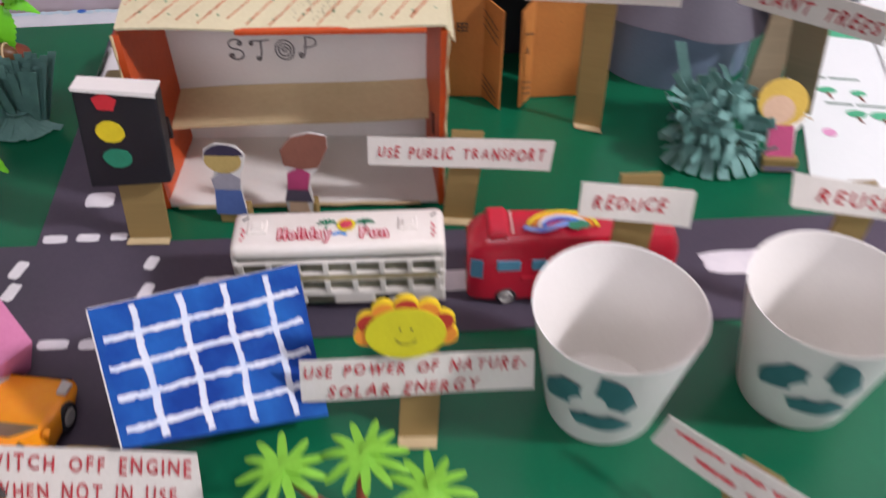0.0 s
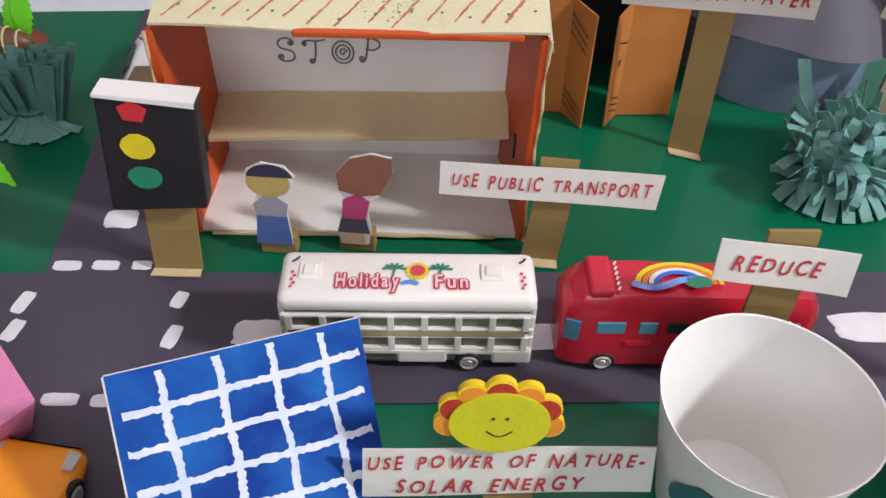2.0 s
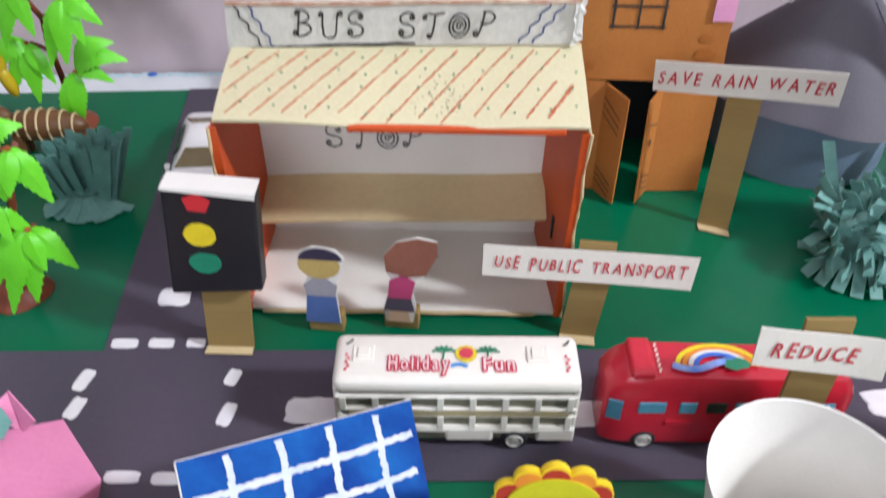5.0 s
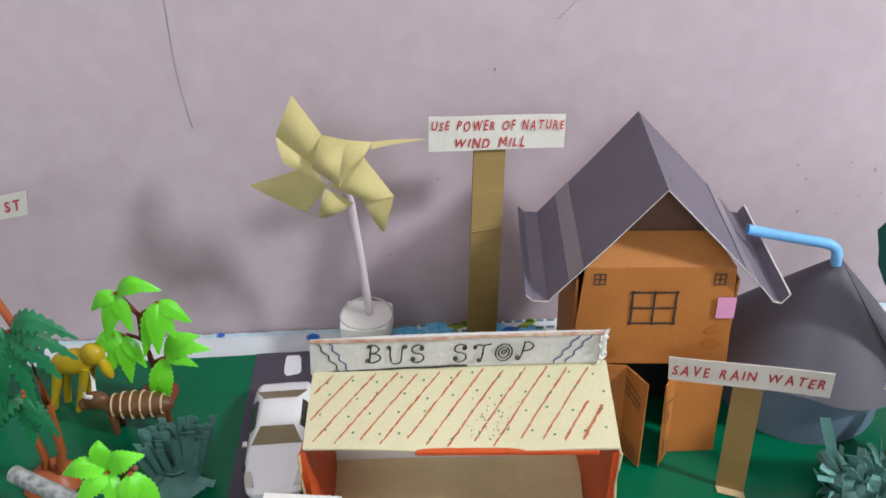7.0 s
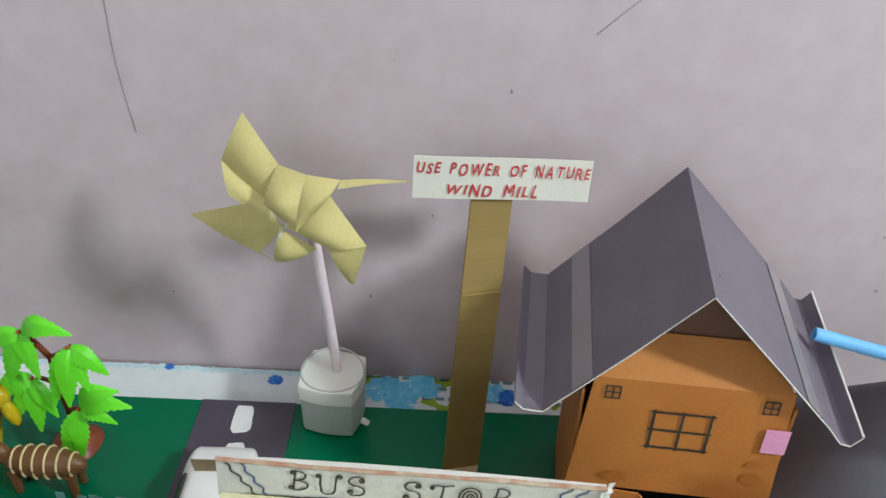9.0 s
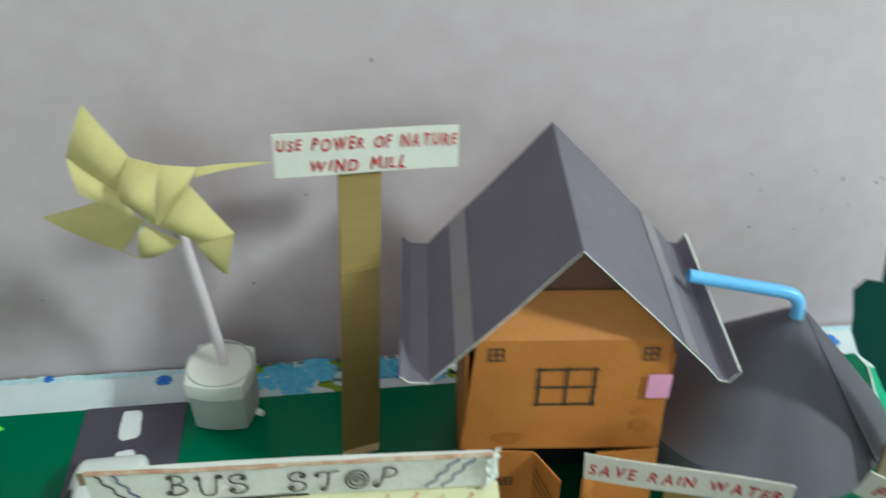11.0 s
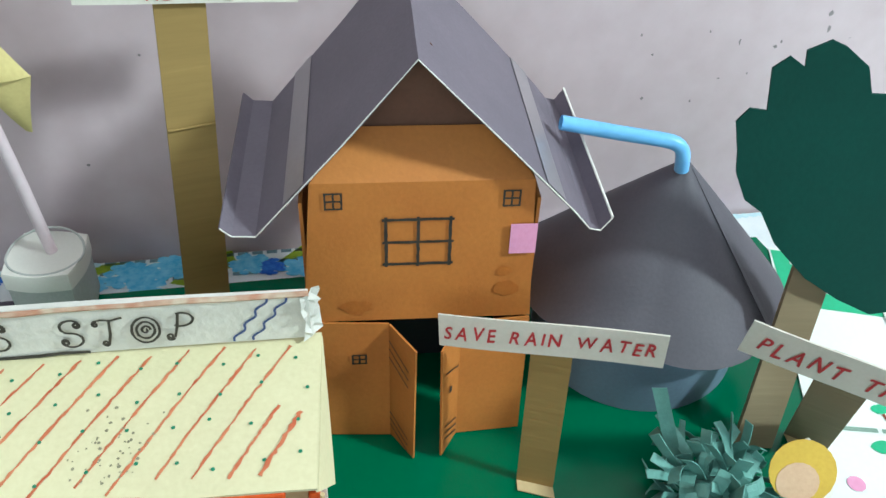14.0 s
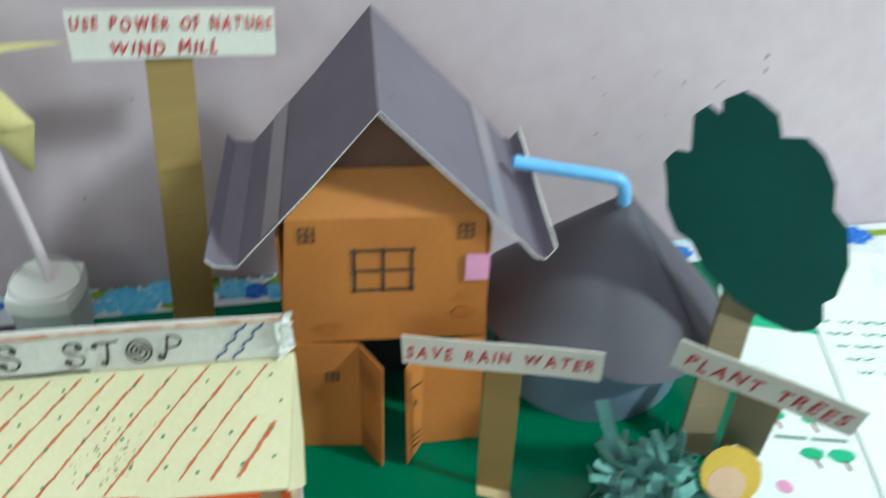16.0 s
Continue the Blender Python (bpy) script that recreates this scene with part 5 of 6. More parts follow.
vane([(-0.0550, -0.0008, -0.0052), (-0.0170, 0.003, -0.0213), (-0.0076, 0.002, -0.0276), (-0.0300, 0.000, -0.0185)], 0.0005)
vane([(-0.0030, 0.006, -0.0010), (0.0142, 0.003, -0.0142), (-0.0060, 0.001, -0.0270), (-0.0100, 0.002, -0.0262)], 0.006)
part("pin", rod(hub + Vector((0, -0.0165, 0)), hub + Vector((0, 0.008, 0)), 0.0007, 0.0007, 8), GREYP, wm)

# ---- paper tree ----
tree = thing("paper_tree", (0.347, 0.102, 0.0012), "dark green cut-out paper tree on a cardboard trunk", "paper tree")
part("trunk", grid_sheet(lambda u, v: Vector((0.3380 + 0.0185 * u + 0.021 * v, 0.1020 + 0.042 * v, 0.0012 + 0.086 * v)), 1, 8, 0.0028), TRUNKC, tree, "brown cardboard trunk")
tc = Vector((0.3575, 0.1360, 0.1215))
tu_ = Vector((-0.50, 0.10, 0.86)).normalized()
tr_ = Vector((0.86, 0.0, 0.50)).normalized()
# cut scallops in millimetres across and up the sheet
RIM_MM = [(22.7, 66.4), (12.2, 66.8), (9.5, 60.8), (5.7, 67.4), (-2.3, 66), (-9, 50), (-14.4, 53.9), (-20.9, 51), (-24.4, 38), (-27.8, 29), (-28.6, 14.9), (-24.4, 6), (-24, -12), (-17.5, -36), (-8, -54), (3, -69), (13.3, -72), (19.9, -68), (22.8, -57.8), (30, -57), (41.4, -40.7), (46.2, -20.6), (42.6, -7.6), (47.4, 5.7), (46.5, 22), (42, 32.5), (31, 38.4), (32.8, 50), (27.2, 61.3)]
outline = [tc + tr_ * ((x if x < 0 else x * 0.9) / 1000 - 0.002) + tu_ * (y / 1000) for x, y in RIM_MM]
part("crown", slab(outline, 0.0012), CROWN, tree, "scalloped dark green paper crown")

# ---- crepe bushes ----


def curl_strip(st, d, side, ln, wide, turn, floor_z):
    """A paper strip that leaves along d and rolls over by turn radians."""
    up = side.cross(d).normalized()

    def f(u, v):
        a = turn * v
        k = ln / max(abs(turn), 0.01) * (1 if turn > 0 else -1)
        p = st + d * (abs(k) * math.sin(abs(a))) + up * (k * (1 - math.cos(a))) + side * wide * (u - 0.5)
        p.z = max(p.z, floor_z)
        return p
    return grid_sheet(f, 1, 7, 0.0004)


bush = thing("paper_bush", (0.304, 0.052, 0.0), "blue-green fringed paper bush with curled strips", "paper bush", "paper bushes")
rng = random.Random(3)
part("rolled_core", rod((0.304, 0.052, 0.0002), (0.304, 0.054, 0.020), 0.013, 0.010, 12), FERN, bush, "rolled paper bundle")
for k in range(100):
    az, el = rng.uniform(0, math.tau), math.asin(rng.uniform(-0.1, 1.0))
    out = Vector((math.cos(az) * math.cos(el), math.sin(az) * math.cos(el) * 0.95, math.sin(el)))
    st = Vector((0.304, 0.054, 0.012)) + Vector((out.x * 0.016, out.y * 0.017, max(0, out.z) * 0.020))
    d = (out + Vector((rng.uniform(-0.6, 0.6), rng.uniform(-0.6, 0.6), rng.uniform(-0.3, 0.6)))).normalized()
    side = d.cross(Vector((rng.uniform(-1, 1), rng.uniform(-1, 1), rng.uniform(-1, 1)))).normalized()
    part("strip", curl_strip(st, d, side, rng.uniform(0.012, 0.022), rng.uniform(0.0036, 0.0062), rng.uniform(-2.2, 2.2), 0.0008 + 0.0003 * (k % 5)), FERN, bush)
part("strip", grid_sheet(lambda u, v: Vector((0.289 - 0.010 * v + 0.006 * u, 0.066 + 0.012 * v, 0.020 + 0.032 * v)), 1, 4, 0.0004), FERN, bush)
for k in range(9):
    a = math.pi * (1.15 + 0.75 * k / 8)
    part("strip", curl_strip(Vector((0.304 + 0.017 * math.cos(a), 0.050 + 0.013 * math.sin(a), 0.010)), Vector((math.cos(a), math.sin(a), -0.35)).normalized(), Vector((-math.sin(a), math.cos(a), 0)), 0.017, 0.006, 0.5, 0.0010 + 0.0004 * (k % 3)), FERN, bush)
place(bush, 0.3137, 0.0639, 0.0, 0, 1.06)
bush2 = thing("paper_bush", (-0.117, 0.056, 0.0), "blue-green fringed paper bush rolled into a fan", "paper bush", "paper bushes")
rng = random.Random(12)
part("rolled_core", rod((-0.117, 0.058, 0.0002), (-0.117, 0.058, 0.016), 0.010, 0.014, 12), FERN, bush2, "rolled paper bundle")
for k in range(58):
    a = -1.0 + 2.0 * (k % 29) / 28 + rng.uniform(-0.05, 0.05)
    dep = rng.uniform(-0.010, 0.012)
    top = 0.050 + 0.016 * (a + 1) / 2 + rng.uniform(-0.006, 0.004)
    bx = -0.116 + 0.016 * a
    reach = (0.022 if a > 0 else 0.010) * a
    part("strip", grid_sheet(lambda u, v: Vector((bx + reach * v + (u - 0.5) * 0.0066, 0.054 + dep * 0.6 + dep * v, 0.0008 + top * v * (1 - 0.05 * v))), 1, 5, 0.0004), FERN, bush2)
for k in range(13):
    a = math.pi * (1.05 + 0.92 * k / 12)
    ln = rng.uniform(0.016, 0.024)
    part("spread_strip", grid_sheet(lambda u, v: Vector((-0.118 + (0.012 + ln * v) * math.cos(a) - (u - 0.5) * 0.0080 * math.sin(a), 0.050 + (0.008 + ln * v) * math.sin(a) * 0.8 + (u - 0.5) * 0.0080 * math.cos(a), 0.012 * (1 - v) ** 2 + 0.0012 + 0.0004 * (k % 3))), 1, 5, 0.0004), FERN, bush2)
place(bush2, -0.1035, 0.0680, 0.0, 4, 0.72)
# ---- plastic palms ----


def mound(root, c, r, h, mt):
    part("mound", lathe([(0.0, h), (r * 0.35, h * 0.95), (r * 0.7, h * 0.6), (r * 0.95, h * 0.2), (r, 0.0004), (0.0, 0.0004)], c, 20, 0.06, c[0] * 50), mt, root, "rock-like plastic foot", True)


def lobed_leaf(root, c, tips, mt, seed, half=0.0060, arch=0.22, teeth=0.2):
    """One plastic leaf: broad toothed lobes that run from the bud c to their tips."""
    rng = random.Random(seed)
    c = Vector(c)
    part("bud", rod(c + Vector((0, -0.0012, 0.0006)), c + Vector((0, -0.0030, 0.0018)), 0.0013, 0.0009, 8), BARKO, root)
    for n, tip in enumerate(tips):
        tip = Vector(tip)
        d = tip - c
        ln = d.length
        flat = 1 - max(0.0, -d.z / ln)
        side = d.cross(Vector((0.1, -1, 0.55))).normalized()
        bow = (0.10 + arch * flat) * ln * rng.uniform(0.85, 1.15)
        fat = half * rng.uniform(0.88, 1.12) * min(1.15, 0.45 + ln / 0.05)
        lift = 0.0005 * n

        def f(u, v):
            row = round(v * 18)
            w = fat * (0.34 + 0.66 * math.sin(math.pi * min(1, v * 1.15)) ** 0.8 if v < 0.45 else max(0.04, (1 - v) / 0.55) ** 0.72) * (1 + teeth * (0.5 if row % 2 else -0.5) * (0 < row < 18))
            p = c + d * v + side * ((u - 0.5) * 2 * w)
            p += Vector((0, -0.35, 1.0)) * (bow * math.sin(math.pi * v ** 0.85)) + Vector((0, -lift, -abs(u - 0.5) * w * 0.7))
            p.z = max(p.z, 0.001)
            return p
        part("leaf", grid_sheet(f, 2, 18, 0.0005), mt, root)


LEAFM = mat("grass_green_foam_leaf", (0.17, 0.46, 0.035), (0.21, 0.53, 0.05), 0.5, 60, 300, 0.03, 0.3)
p1 = thing("plastic_palm", (-0.160, 0.138, 0.0), "lime green plastic toy palm with a red-brown trunk", "toy palm", "toy palms")
mound(p1, (-0.160, 0.142, 0), 0.0165, 0.010, BARK)
part("trunk", tube([(-0.160, 0.140, 0.006), (-0.155, 0.138, 0.035), (-0.157, 0.138, 0.062), (-0.155, 0.138, 0.082)], [0.0028, 0.0024, 0.0024, 0.0024], 8), BARK, p1, "", True)
part("branch", tube([(-0.155, 0.138, 0.080), (-0.160, 0.136, 0.092), (-0.165, 0.134, 0.103)], 0.0019, 8), BARK, p1)
part("branch", tube([(-0.155, 0.138, 0.081), (-0.147, 0.136, 0.087), (-0.137, 0.134, 0.096)], 0.0019, 8), BARK, p1)
part("branch", tube([(-0.155, 0.138, 0.037), (-0.147, 0.135, 0.043), (-0.139, 0.131, 0.049)], 0.0014, 8), BARK, p1)
part("branch", tube([(-0.157, 0.138, 0.058), (-0.162, 0.137, 0.062), (-0.168, 0.136, 0.065)], 0.0014, 8), BARK, p1)
for i, (c, tips) in enumerate((
        ((-0.164, 0.132, 0.105), ((-0.184, 0.128, 0.092), (-0.130, 0.130, 0.110), (-0.176, 0.124, 0.068), (-0.156, 0.126, 0.076))),
        ((-0.136, 0.132, 0.098), ((-0.113, 0.128, 0.084), (-0.125, 0.124, 0.072), (-0.151, 0.124, 0.056), (-0.139, 0.122, 0.060))),
        ((-0.168, 0.134, 0.066), ((-0.196, 0.130, 0.048), (-0.186, 0.127, 0.031), (-0.168, 0.126, 0.028), (-0.154, 0.128, 0.042))),
        ((-0.139, 0.129, 0.050), ((-0.108, 0.126, 0.074), (-0.102, 0.126, 0.062), (-0.114, 0.126, 0.046), (-0.154, 0.122, 0.008), (-0.142, 0.122, 0.013))))):
    lobed_leaf(p1, c, tips, LEAFL, i)
place(p1, -0.1460, 0.1380, 0.0, 1, 0.925)
p2 = thing("plastic_palm", (-0.119, -0.006, 0.0), "lime green plastic toy palm on a brown foot", "toy palm", "toy palms")
mound(p2, (-0.122, -0.004, 0), 0.0150, 0.011, BARK)
part("trunk", tube([(-0.121, -0.004, 0.006), (-0.115, -0.004, 0.030), (-0.107, -0.004, 0.060), (-0.101, -0.004, 0.090)], [0.0027, 0.0023, 0.0021, 0.0018], 8), BARK, p2, "", True)
part("branch", tube([(-0.113, -0.004, 0.038), (-0.105, -0.007, 0.046), (-0.097, -0.009, 0.051)], 0.0015, 8), BARK, p2)
part("branch", tube([(-0.103, -0.004, 0.084), (-0.097, -0.006, 0.091), (-0.091, -0.008, 0.096)], 0.0015, 8), BARK, p2)
for i, (c, tips) in enumerate((
        ((-0.104, -0.010, 0.095), ((-0.128, -0.013, 0.094), (-0.106, -0.008, 0.115), (-0.083, -0.009, 0.108), (-0.097, -0.018, 0.074), (-0.122, -0.017, 0.078))),
        ((-0.091, -0.012, 0.097), ((-0.078, -0.016, 0.072), (-0.094, -0.020, 0.077))),
        ((-0.112, -0.012, 0.070), ((-0.134, -0.015, 0.064), (-0.129, -0.018, 0.046), (-0.115, -0.020, 0.040), (-0.102, -0.018, 0.050))),
        ((-0.097, -0.012, 0.052), ((-0.078, -0.016, 0.033), (-0.112, -0.014, 0.062), (-0.123, -0.020, 0.018), (-0.115, -0.022, 0.006), (-0.101, -0.020, 0.014), (-0.091, -0.018, 0.034))))):
    lobed_leaf(p2, c, tips, LEAFL, 20 + i)
place(p2, -0.1060, -0.0080, 0.0, 0, 0.987)
p3 = thing("plastic_palm", (-0.196, 0.062, 0.0), "dark green plastic toy palm with twin orange-brown trunks", "toy palm", "toy palms")
mound(p3, (-0.196, 0.062, 0), 0.018, 0.016, BARKO)
part("trunk", tube([(-0.190, 0.060, 0.010), (-0.178, 0.056, 0.036), (-0.175, 0.055, 0.078), (-0.176, 0.055, 0.130), (-0.183, 0.055, 0.156)], [0.0030, 0.0027, 0.0026, 0.0026, 0.0022], 8), BARKO, p3, "", True)
part("trunk", tube([(-0.200, 0.062, 0.010), (-0.191, 0.056, 0.030), (-0.192, 0.055, 0.052), (-0.188, 0.055, 0.086)], [0.0030, 0.0027, 0.0024, 0.0020], 8), BARKO, p3, "", True)
for i, (c, tips) in enumerate((
        ((-0.178, 0.051, 0.136), ((-0.138, 0.049, 0.134), (-0.140, 0.047, 0.121), (-0.152, 0.045, 0.108), (-0.172, 0.043, 0.086), (-0.194, 0.044, 0.082), (-0.204, 0.046, 0.100), (-0.210, 0.048, 0.130))),
        ((-0.183, 0.050, 0.088), ((-0.207, 0.046, 0.062), (-0.184, 0.044, 0.054), (-0.222, 0.046, 0.048), (-0.166, 0.045, 0.062))))):
    lobed_leaf(p3, c, tips, LEAFD, 40 + i, 0.0052, 0.30, 0.5)
place(p3, -0.1821, 0.0587, 0.0, 0, 0.970)
p4 = thing("plastic_palm", (0.139, -0.212, 0.0), "grass green foam palm with three leaf stars", "toy palm", "toy palms")
mound(p4, (0.139, -0.212, 0), 0.014, 0.010, BARK)
part("trunk", tube([(0.139, -0.212, 0.006), (0.138, -0.206, 0.022), (0.139, -0.196, 0.038)], 0.0022, 8), BARK, p4)
part("branch", tube([(0.138, -0.206, 0.022), (0.122, -0.203, 0.032), (0.111, -0.198, 0.037)], 0.0016, 8), BARK, p4)
part("branch", tube([(0.138, -0.206, 0.022), (0.152, -0.206, 0.032), (0.163, -0.203, 0.037)], 0.0016, 8), BARK, p4)
for i, (cx, cy, cz) in enumerate(((0.110, -0.197, 0.040), (0.139, -0.190, 0.041), (0.164, -0.202, 0.040))):
    rng = random.Random(60 + i)
    part("bud", rod((cx, cy, cz), (cx, cy, cz + 0.001), 0.0016, 0.0010, 8), LEAFM, p4)
    for k in range(11):
        a = 0.3 * i + k * math.tau / 11 + rng.uniform(-0.08, 0.08)
        ln = rng.uniform(0.0145, 0.0175)

        def f(u, v):
            w = 0.0016 * (0.55 + 0.55 * math.sin(math.pi * min(1, v * 0.85 + 0.1))) * (1 if v < 0.97 else 0.5)
            return Vector((cx + math.cos(a) * ln * v - math.sin(a) * (u - 0.5) * 2 * w, cy + math.sin(a) * ln * v + math.cos(a) * (u - 0.5) * 2 * w, cz - 0.003 * v * v + 0.0008 * math.sin(v * 5 + k)))
        part("leaf", grid_sheet(f, 1, 8, 0.0010), LEAFM, p4)
place(p4, 0.1390, -0.2020, 0.0, 0, 1.0)

# ---- cut-out paper figures: plain shapes ----


def cutout(name, foot, up, right, zones, label, stand):
    """A standing paper cut-out: stacked plain patches of colour on one sheet."""
    mats = []
    out = bmesh.new()
    n = Vector(right).cross(Vector(up)).normalized()
    for i, (mt, pts) in enumerate(zones):
        if i == 0:
            mx, mz = sum(p[0] for p in pts) / len(pts), sum(p[1] for p in pts) / len(pts)
            pts = [(mx + (x - mx) * 0.93, mz + (z - mz) * 0.965) for x, z in pts]
        ps = [Vector(foot) + Vector(right) * x + Vector(up) * z + n * (0.0004 * (i > 0) + 0.00012 * i) for x, z in pts]
        b = slab(ps, 0.0010 if i == 0 else 0.0003)
        for f in b.faces:
            f.material_index = i
        me = bpy.data.meshes.new("tmp")
        b.to_mesh(me)
        b.free()
        out.from_mesh(me)
        bpy.data.meshes.remove(me)
        mats.append(mt)
    sx, sz = stand
    lo = box((foot[0] + 0.001, foot[1] + 0.0045, sz / 2 + 0.0004), (sx, 0.007, sz), 0.0006)
    for f in lo.faces:
        f.material_index = len(mats)
    me = bpy.data.meshes.new("tmp")
    lo.to_mesh(me)
    lo.free()
    out.from_mesh(me)
    bpy.data.meshes.remove(me)
    mats.append(CARD)
    root = part(name, out, mats, None)
    return tagged(root, label, "paper cut-out", "paper cut-outs")


def oval(cx, cz, rx, rz, n=18, a0=0.0, a1=math.tau, tilt=0.0):
    pts = []
    for k in range(n):
        a = a0 + (a1 - a0) * k / (n if a1 - a0 > 6.2 else n - 1)
        x, z = rx * math.cos(a), rz * math.sin(a)
        pts.append((cx + x * math.cos(tilt) - z * math.sin(tilt), cz + x * math.sin(tilt) + z * math.cos(tilt)))
    return pts


HAIRK = mat("printed_navy_paper", (0.045, 0.035, 0.07), None, 0.6, 60, 500)
HAIRB = mat("printed_auburn_paper", (0.27, 0.105, 0.07), None, 0.6, 60, 500)
HAIRY = mat("printed_golden_paper", (0.62, 0.42, 0.06), (0.55, 0.36, 0.05), 0.6, 60, 500)
SHIRT = mat("printed_grey_paper", (0.34, 0.33, 0.38), None, 0.6, 60, 500)
JEANS = mat("printed_blue_paper", (0.08, 0.14, 0.36), None, 0.6, 60, 500)
MAGEN = mat("printed_magenta_paper", (0.48, 0.06, 0.17), None, 0.6, 60, 500)
SKIRT = mat("printed_charcoal_paper", (0.09, 0.075, 0.11), None, 0.6, 60, 500)
FACEY = mat("printed_mustard_paper", (0.52, 0.38, 0.13), None, 0.6, 60, 500)
cutout("paper_cutout", (0.0466, -0.0165, 0.003), (0.0, 0.09, 0.87), (1, 0, 0), [
    (PAPER, [(-0.009, 0.004), (0.009, 0.004), (0.0075, 0.026), (0.0085, 0.034), (0.011, 0.040), (0.0125, 0.048), (0.008, 0.054), (-0.003, 0.0555), (-0.010, 0.051), (-0.011, 0.043), (-0.006, 0.036), (-0.0085, 0.029), (-0.007, 0.024)]),
    (JEANS, [(-0.0082, 0.005), (0.0082, 0.005), (0.0068, 0.0235), (-0.0068, 0.0235)]),
    (SHIRT, [(-0.0068, 0.0232), (0.0066, 0.0232), (0.0078, 0.031), (0.003, 0.0350), (-0.003, 0.0350), (-0.0078, 0.030)]),
    (FACEY, oval(0.0, 0.0435, 0.0096, 0.0086)),
    (HAIRK, oval(0.0008, 0.0465, 0.0100, 0.0078, 16, 0.1, math.pi - 0.05))], "printed paper cut-out of a figure in blue, plain", (0.0165, 0.0105))
cutout("paper_cutout", (0.0818, -0.0108, 0.003), (0.0, 0.09, 0.90), (1, 0, 0), [
    (PAPER, [(-0.007, 0.002), (0.007, 0.002), (0.0085, 0.012), (0.0070, 0.022), (0.0085, 0.030), (0.013, 0.034), (0.0190, 0.048), (0.0185, 0.0565), (0.009, 0.0585), (-0.001, 0.055), (-0.0075, 0.046), (-0.0065, 0.035), (-0.004, 0.030), (-0.006, 0.020), (-0.008, 0.011)]),
    (SKINP, [(-0.0055, 0.003), (0.0055, 0.003), (0.0045, 0.012), (-0.0045, 0.012)]),
    (SKIRT, [(-0.0072, 0.0105), (0.0075, 0.0105), (0.0058, 0.0195), (-0.0052, 0.0195)]),
    (HAIRB, [(-0.0055, 0.036), (-0.0065, 0.046), (-0.0005, 0.0545), (0.009, 0.0575), (0.0178, 0.0558), (0.0180, 0.048), (0.0125, 0.035), (0.004, 0.0335)]),
    (MAGEN, [(-0.0050, 0.0193), (0.0058, 0.0193), (0.0078, 0.0305), (0.002, 0.0345), (-0.0042, 0.0305)]),
    (SKINP, oval(0.0042, 0.0425, 0.0070, 0.0056, 16, 0, math.tau, 0.25))], "printed paper cut-out of a figure in magenta, plain", (0.0165, 0.0105))
cutout("paper_cutout", (0.3480, 0.0420, 0.002), (0.03, 0.54, 0.68), (0.88, 0.0, 0), [
    (PAPER, [(-0.010, 0.000), (0.010, 0.000), (0.010, 0.026), (0.016, 0.034), (0.015, 0.050), (0.002, 0.062), (-0.013, 0.056), (-0.0175, 0.042), (-0.009, 0.030)]),
    (HAIRY, oval(-0.0005, 0.0450, 0.0165, 0.0155, 20, 0, math.tau, -0.3)),
    (MAGEN, [(-0.0085, 0.008), (0.009, 0.008), (0.008, 0.030), (-0.0075, 0.030)]),
    (SKIRT, [(-0.009, 0.000), (0.012, 0.000), (0.010, 0.009), (-0.009, 0.009)]),
    (SKINP, oval(-0.003, 0.0400, 0.0105, 0.0095))], "printed paper cut-out with golden hair shape, plain", (0.0200, 0.0085))

# ---- toy animal figurines: plain shapes ----


def figurine(name, at, yaw, mt, scale, label, horns=None, stripe=None):
    pieces = []

    def add(b, i=0):
        for f in b.faces:
            f.material_index = i
        me = bpy.data.meshes.new("tmp")
        b.to_mesh(me)
        b.free()
        pieces.append(me)

    def blob(c, r, i=0):
        b = bmesh.new()
        bmesh.ops.create_uvsphere(b, u_segments=16, v_segments=10, radius=1, matrix=Matrix.Translation(c) @ Matrix.Diagonal((*r, 1)))
        add(b, i)
    blob((0, 0, 0.017), (0.020, 0.0068, 0.0078))
    blob((-0.021, 0, 0.021), (0.007, 0.0042, 0.0055))
    blob((-0.027, 0, 0.0185), (0.0045, 0.0030, 0.0034))
    for lx in (-0.013, 0.013):
        for ly in (-0.004, 0.004):
            add(rod((lx, ly, 0.0003), (lx, ly, 0.014), 0.0017, 0.0026, 8))
    if horns:
        for s in (-1, 1):
            add(tube([(-0.022, s * 0.002, 0.025), (-0.023, s * 0.006, 0.029), (-0.023, s * 0.0055, 0.036)], [0.0013, 0.0011, 0.0004], 6), 1)
    if stripe:
        for k in range(6):
            x = -0.012 + k * 0.0052
            w = math.sqrt(max(0.05, 1 - (x / 0.020) ** 2))
            add(tube([(x, math.cos(a) * 0.0070 * w, 0.017 + math.sin(a) * 0.0080 * w) for a in [0.2 + j * 0.3 for j in range(-3, 13)]], 0.00055, 5), 2)
    out = bmesh.new()
    for me in pieces:
        out.from_mesh(me)
        bpy.data.meshes.remove(me)
    bmesh.ops.transform(out, matrix=pose(*at, 0, 0, yaw) @ Matrix.Diagonal((scale, scale, scale, 1)), verts=out.verts[:])
    ob = part(name, out, [mt, PAPER, CARDL], None, "", True)
    return tagged(ob, label, "toy figurine", "toy figurines")


figurine("toy_figurine", (-0.1433, 0.1096, 0.0), 6, mat("brown_plastic", (0.15, 0.065, 0.025), (0.11, 0.05, 0.02), 0.4, 80), 1.26, "brown plastic toy figurine with pale stripes and horns", True, True)
yel = bmesh.new()
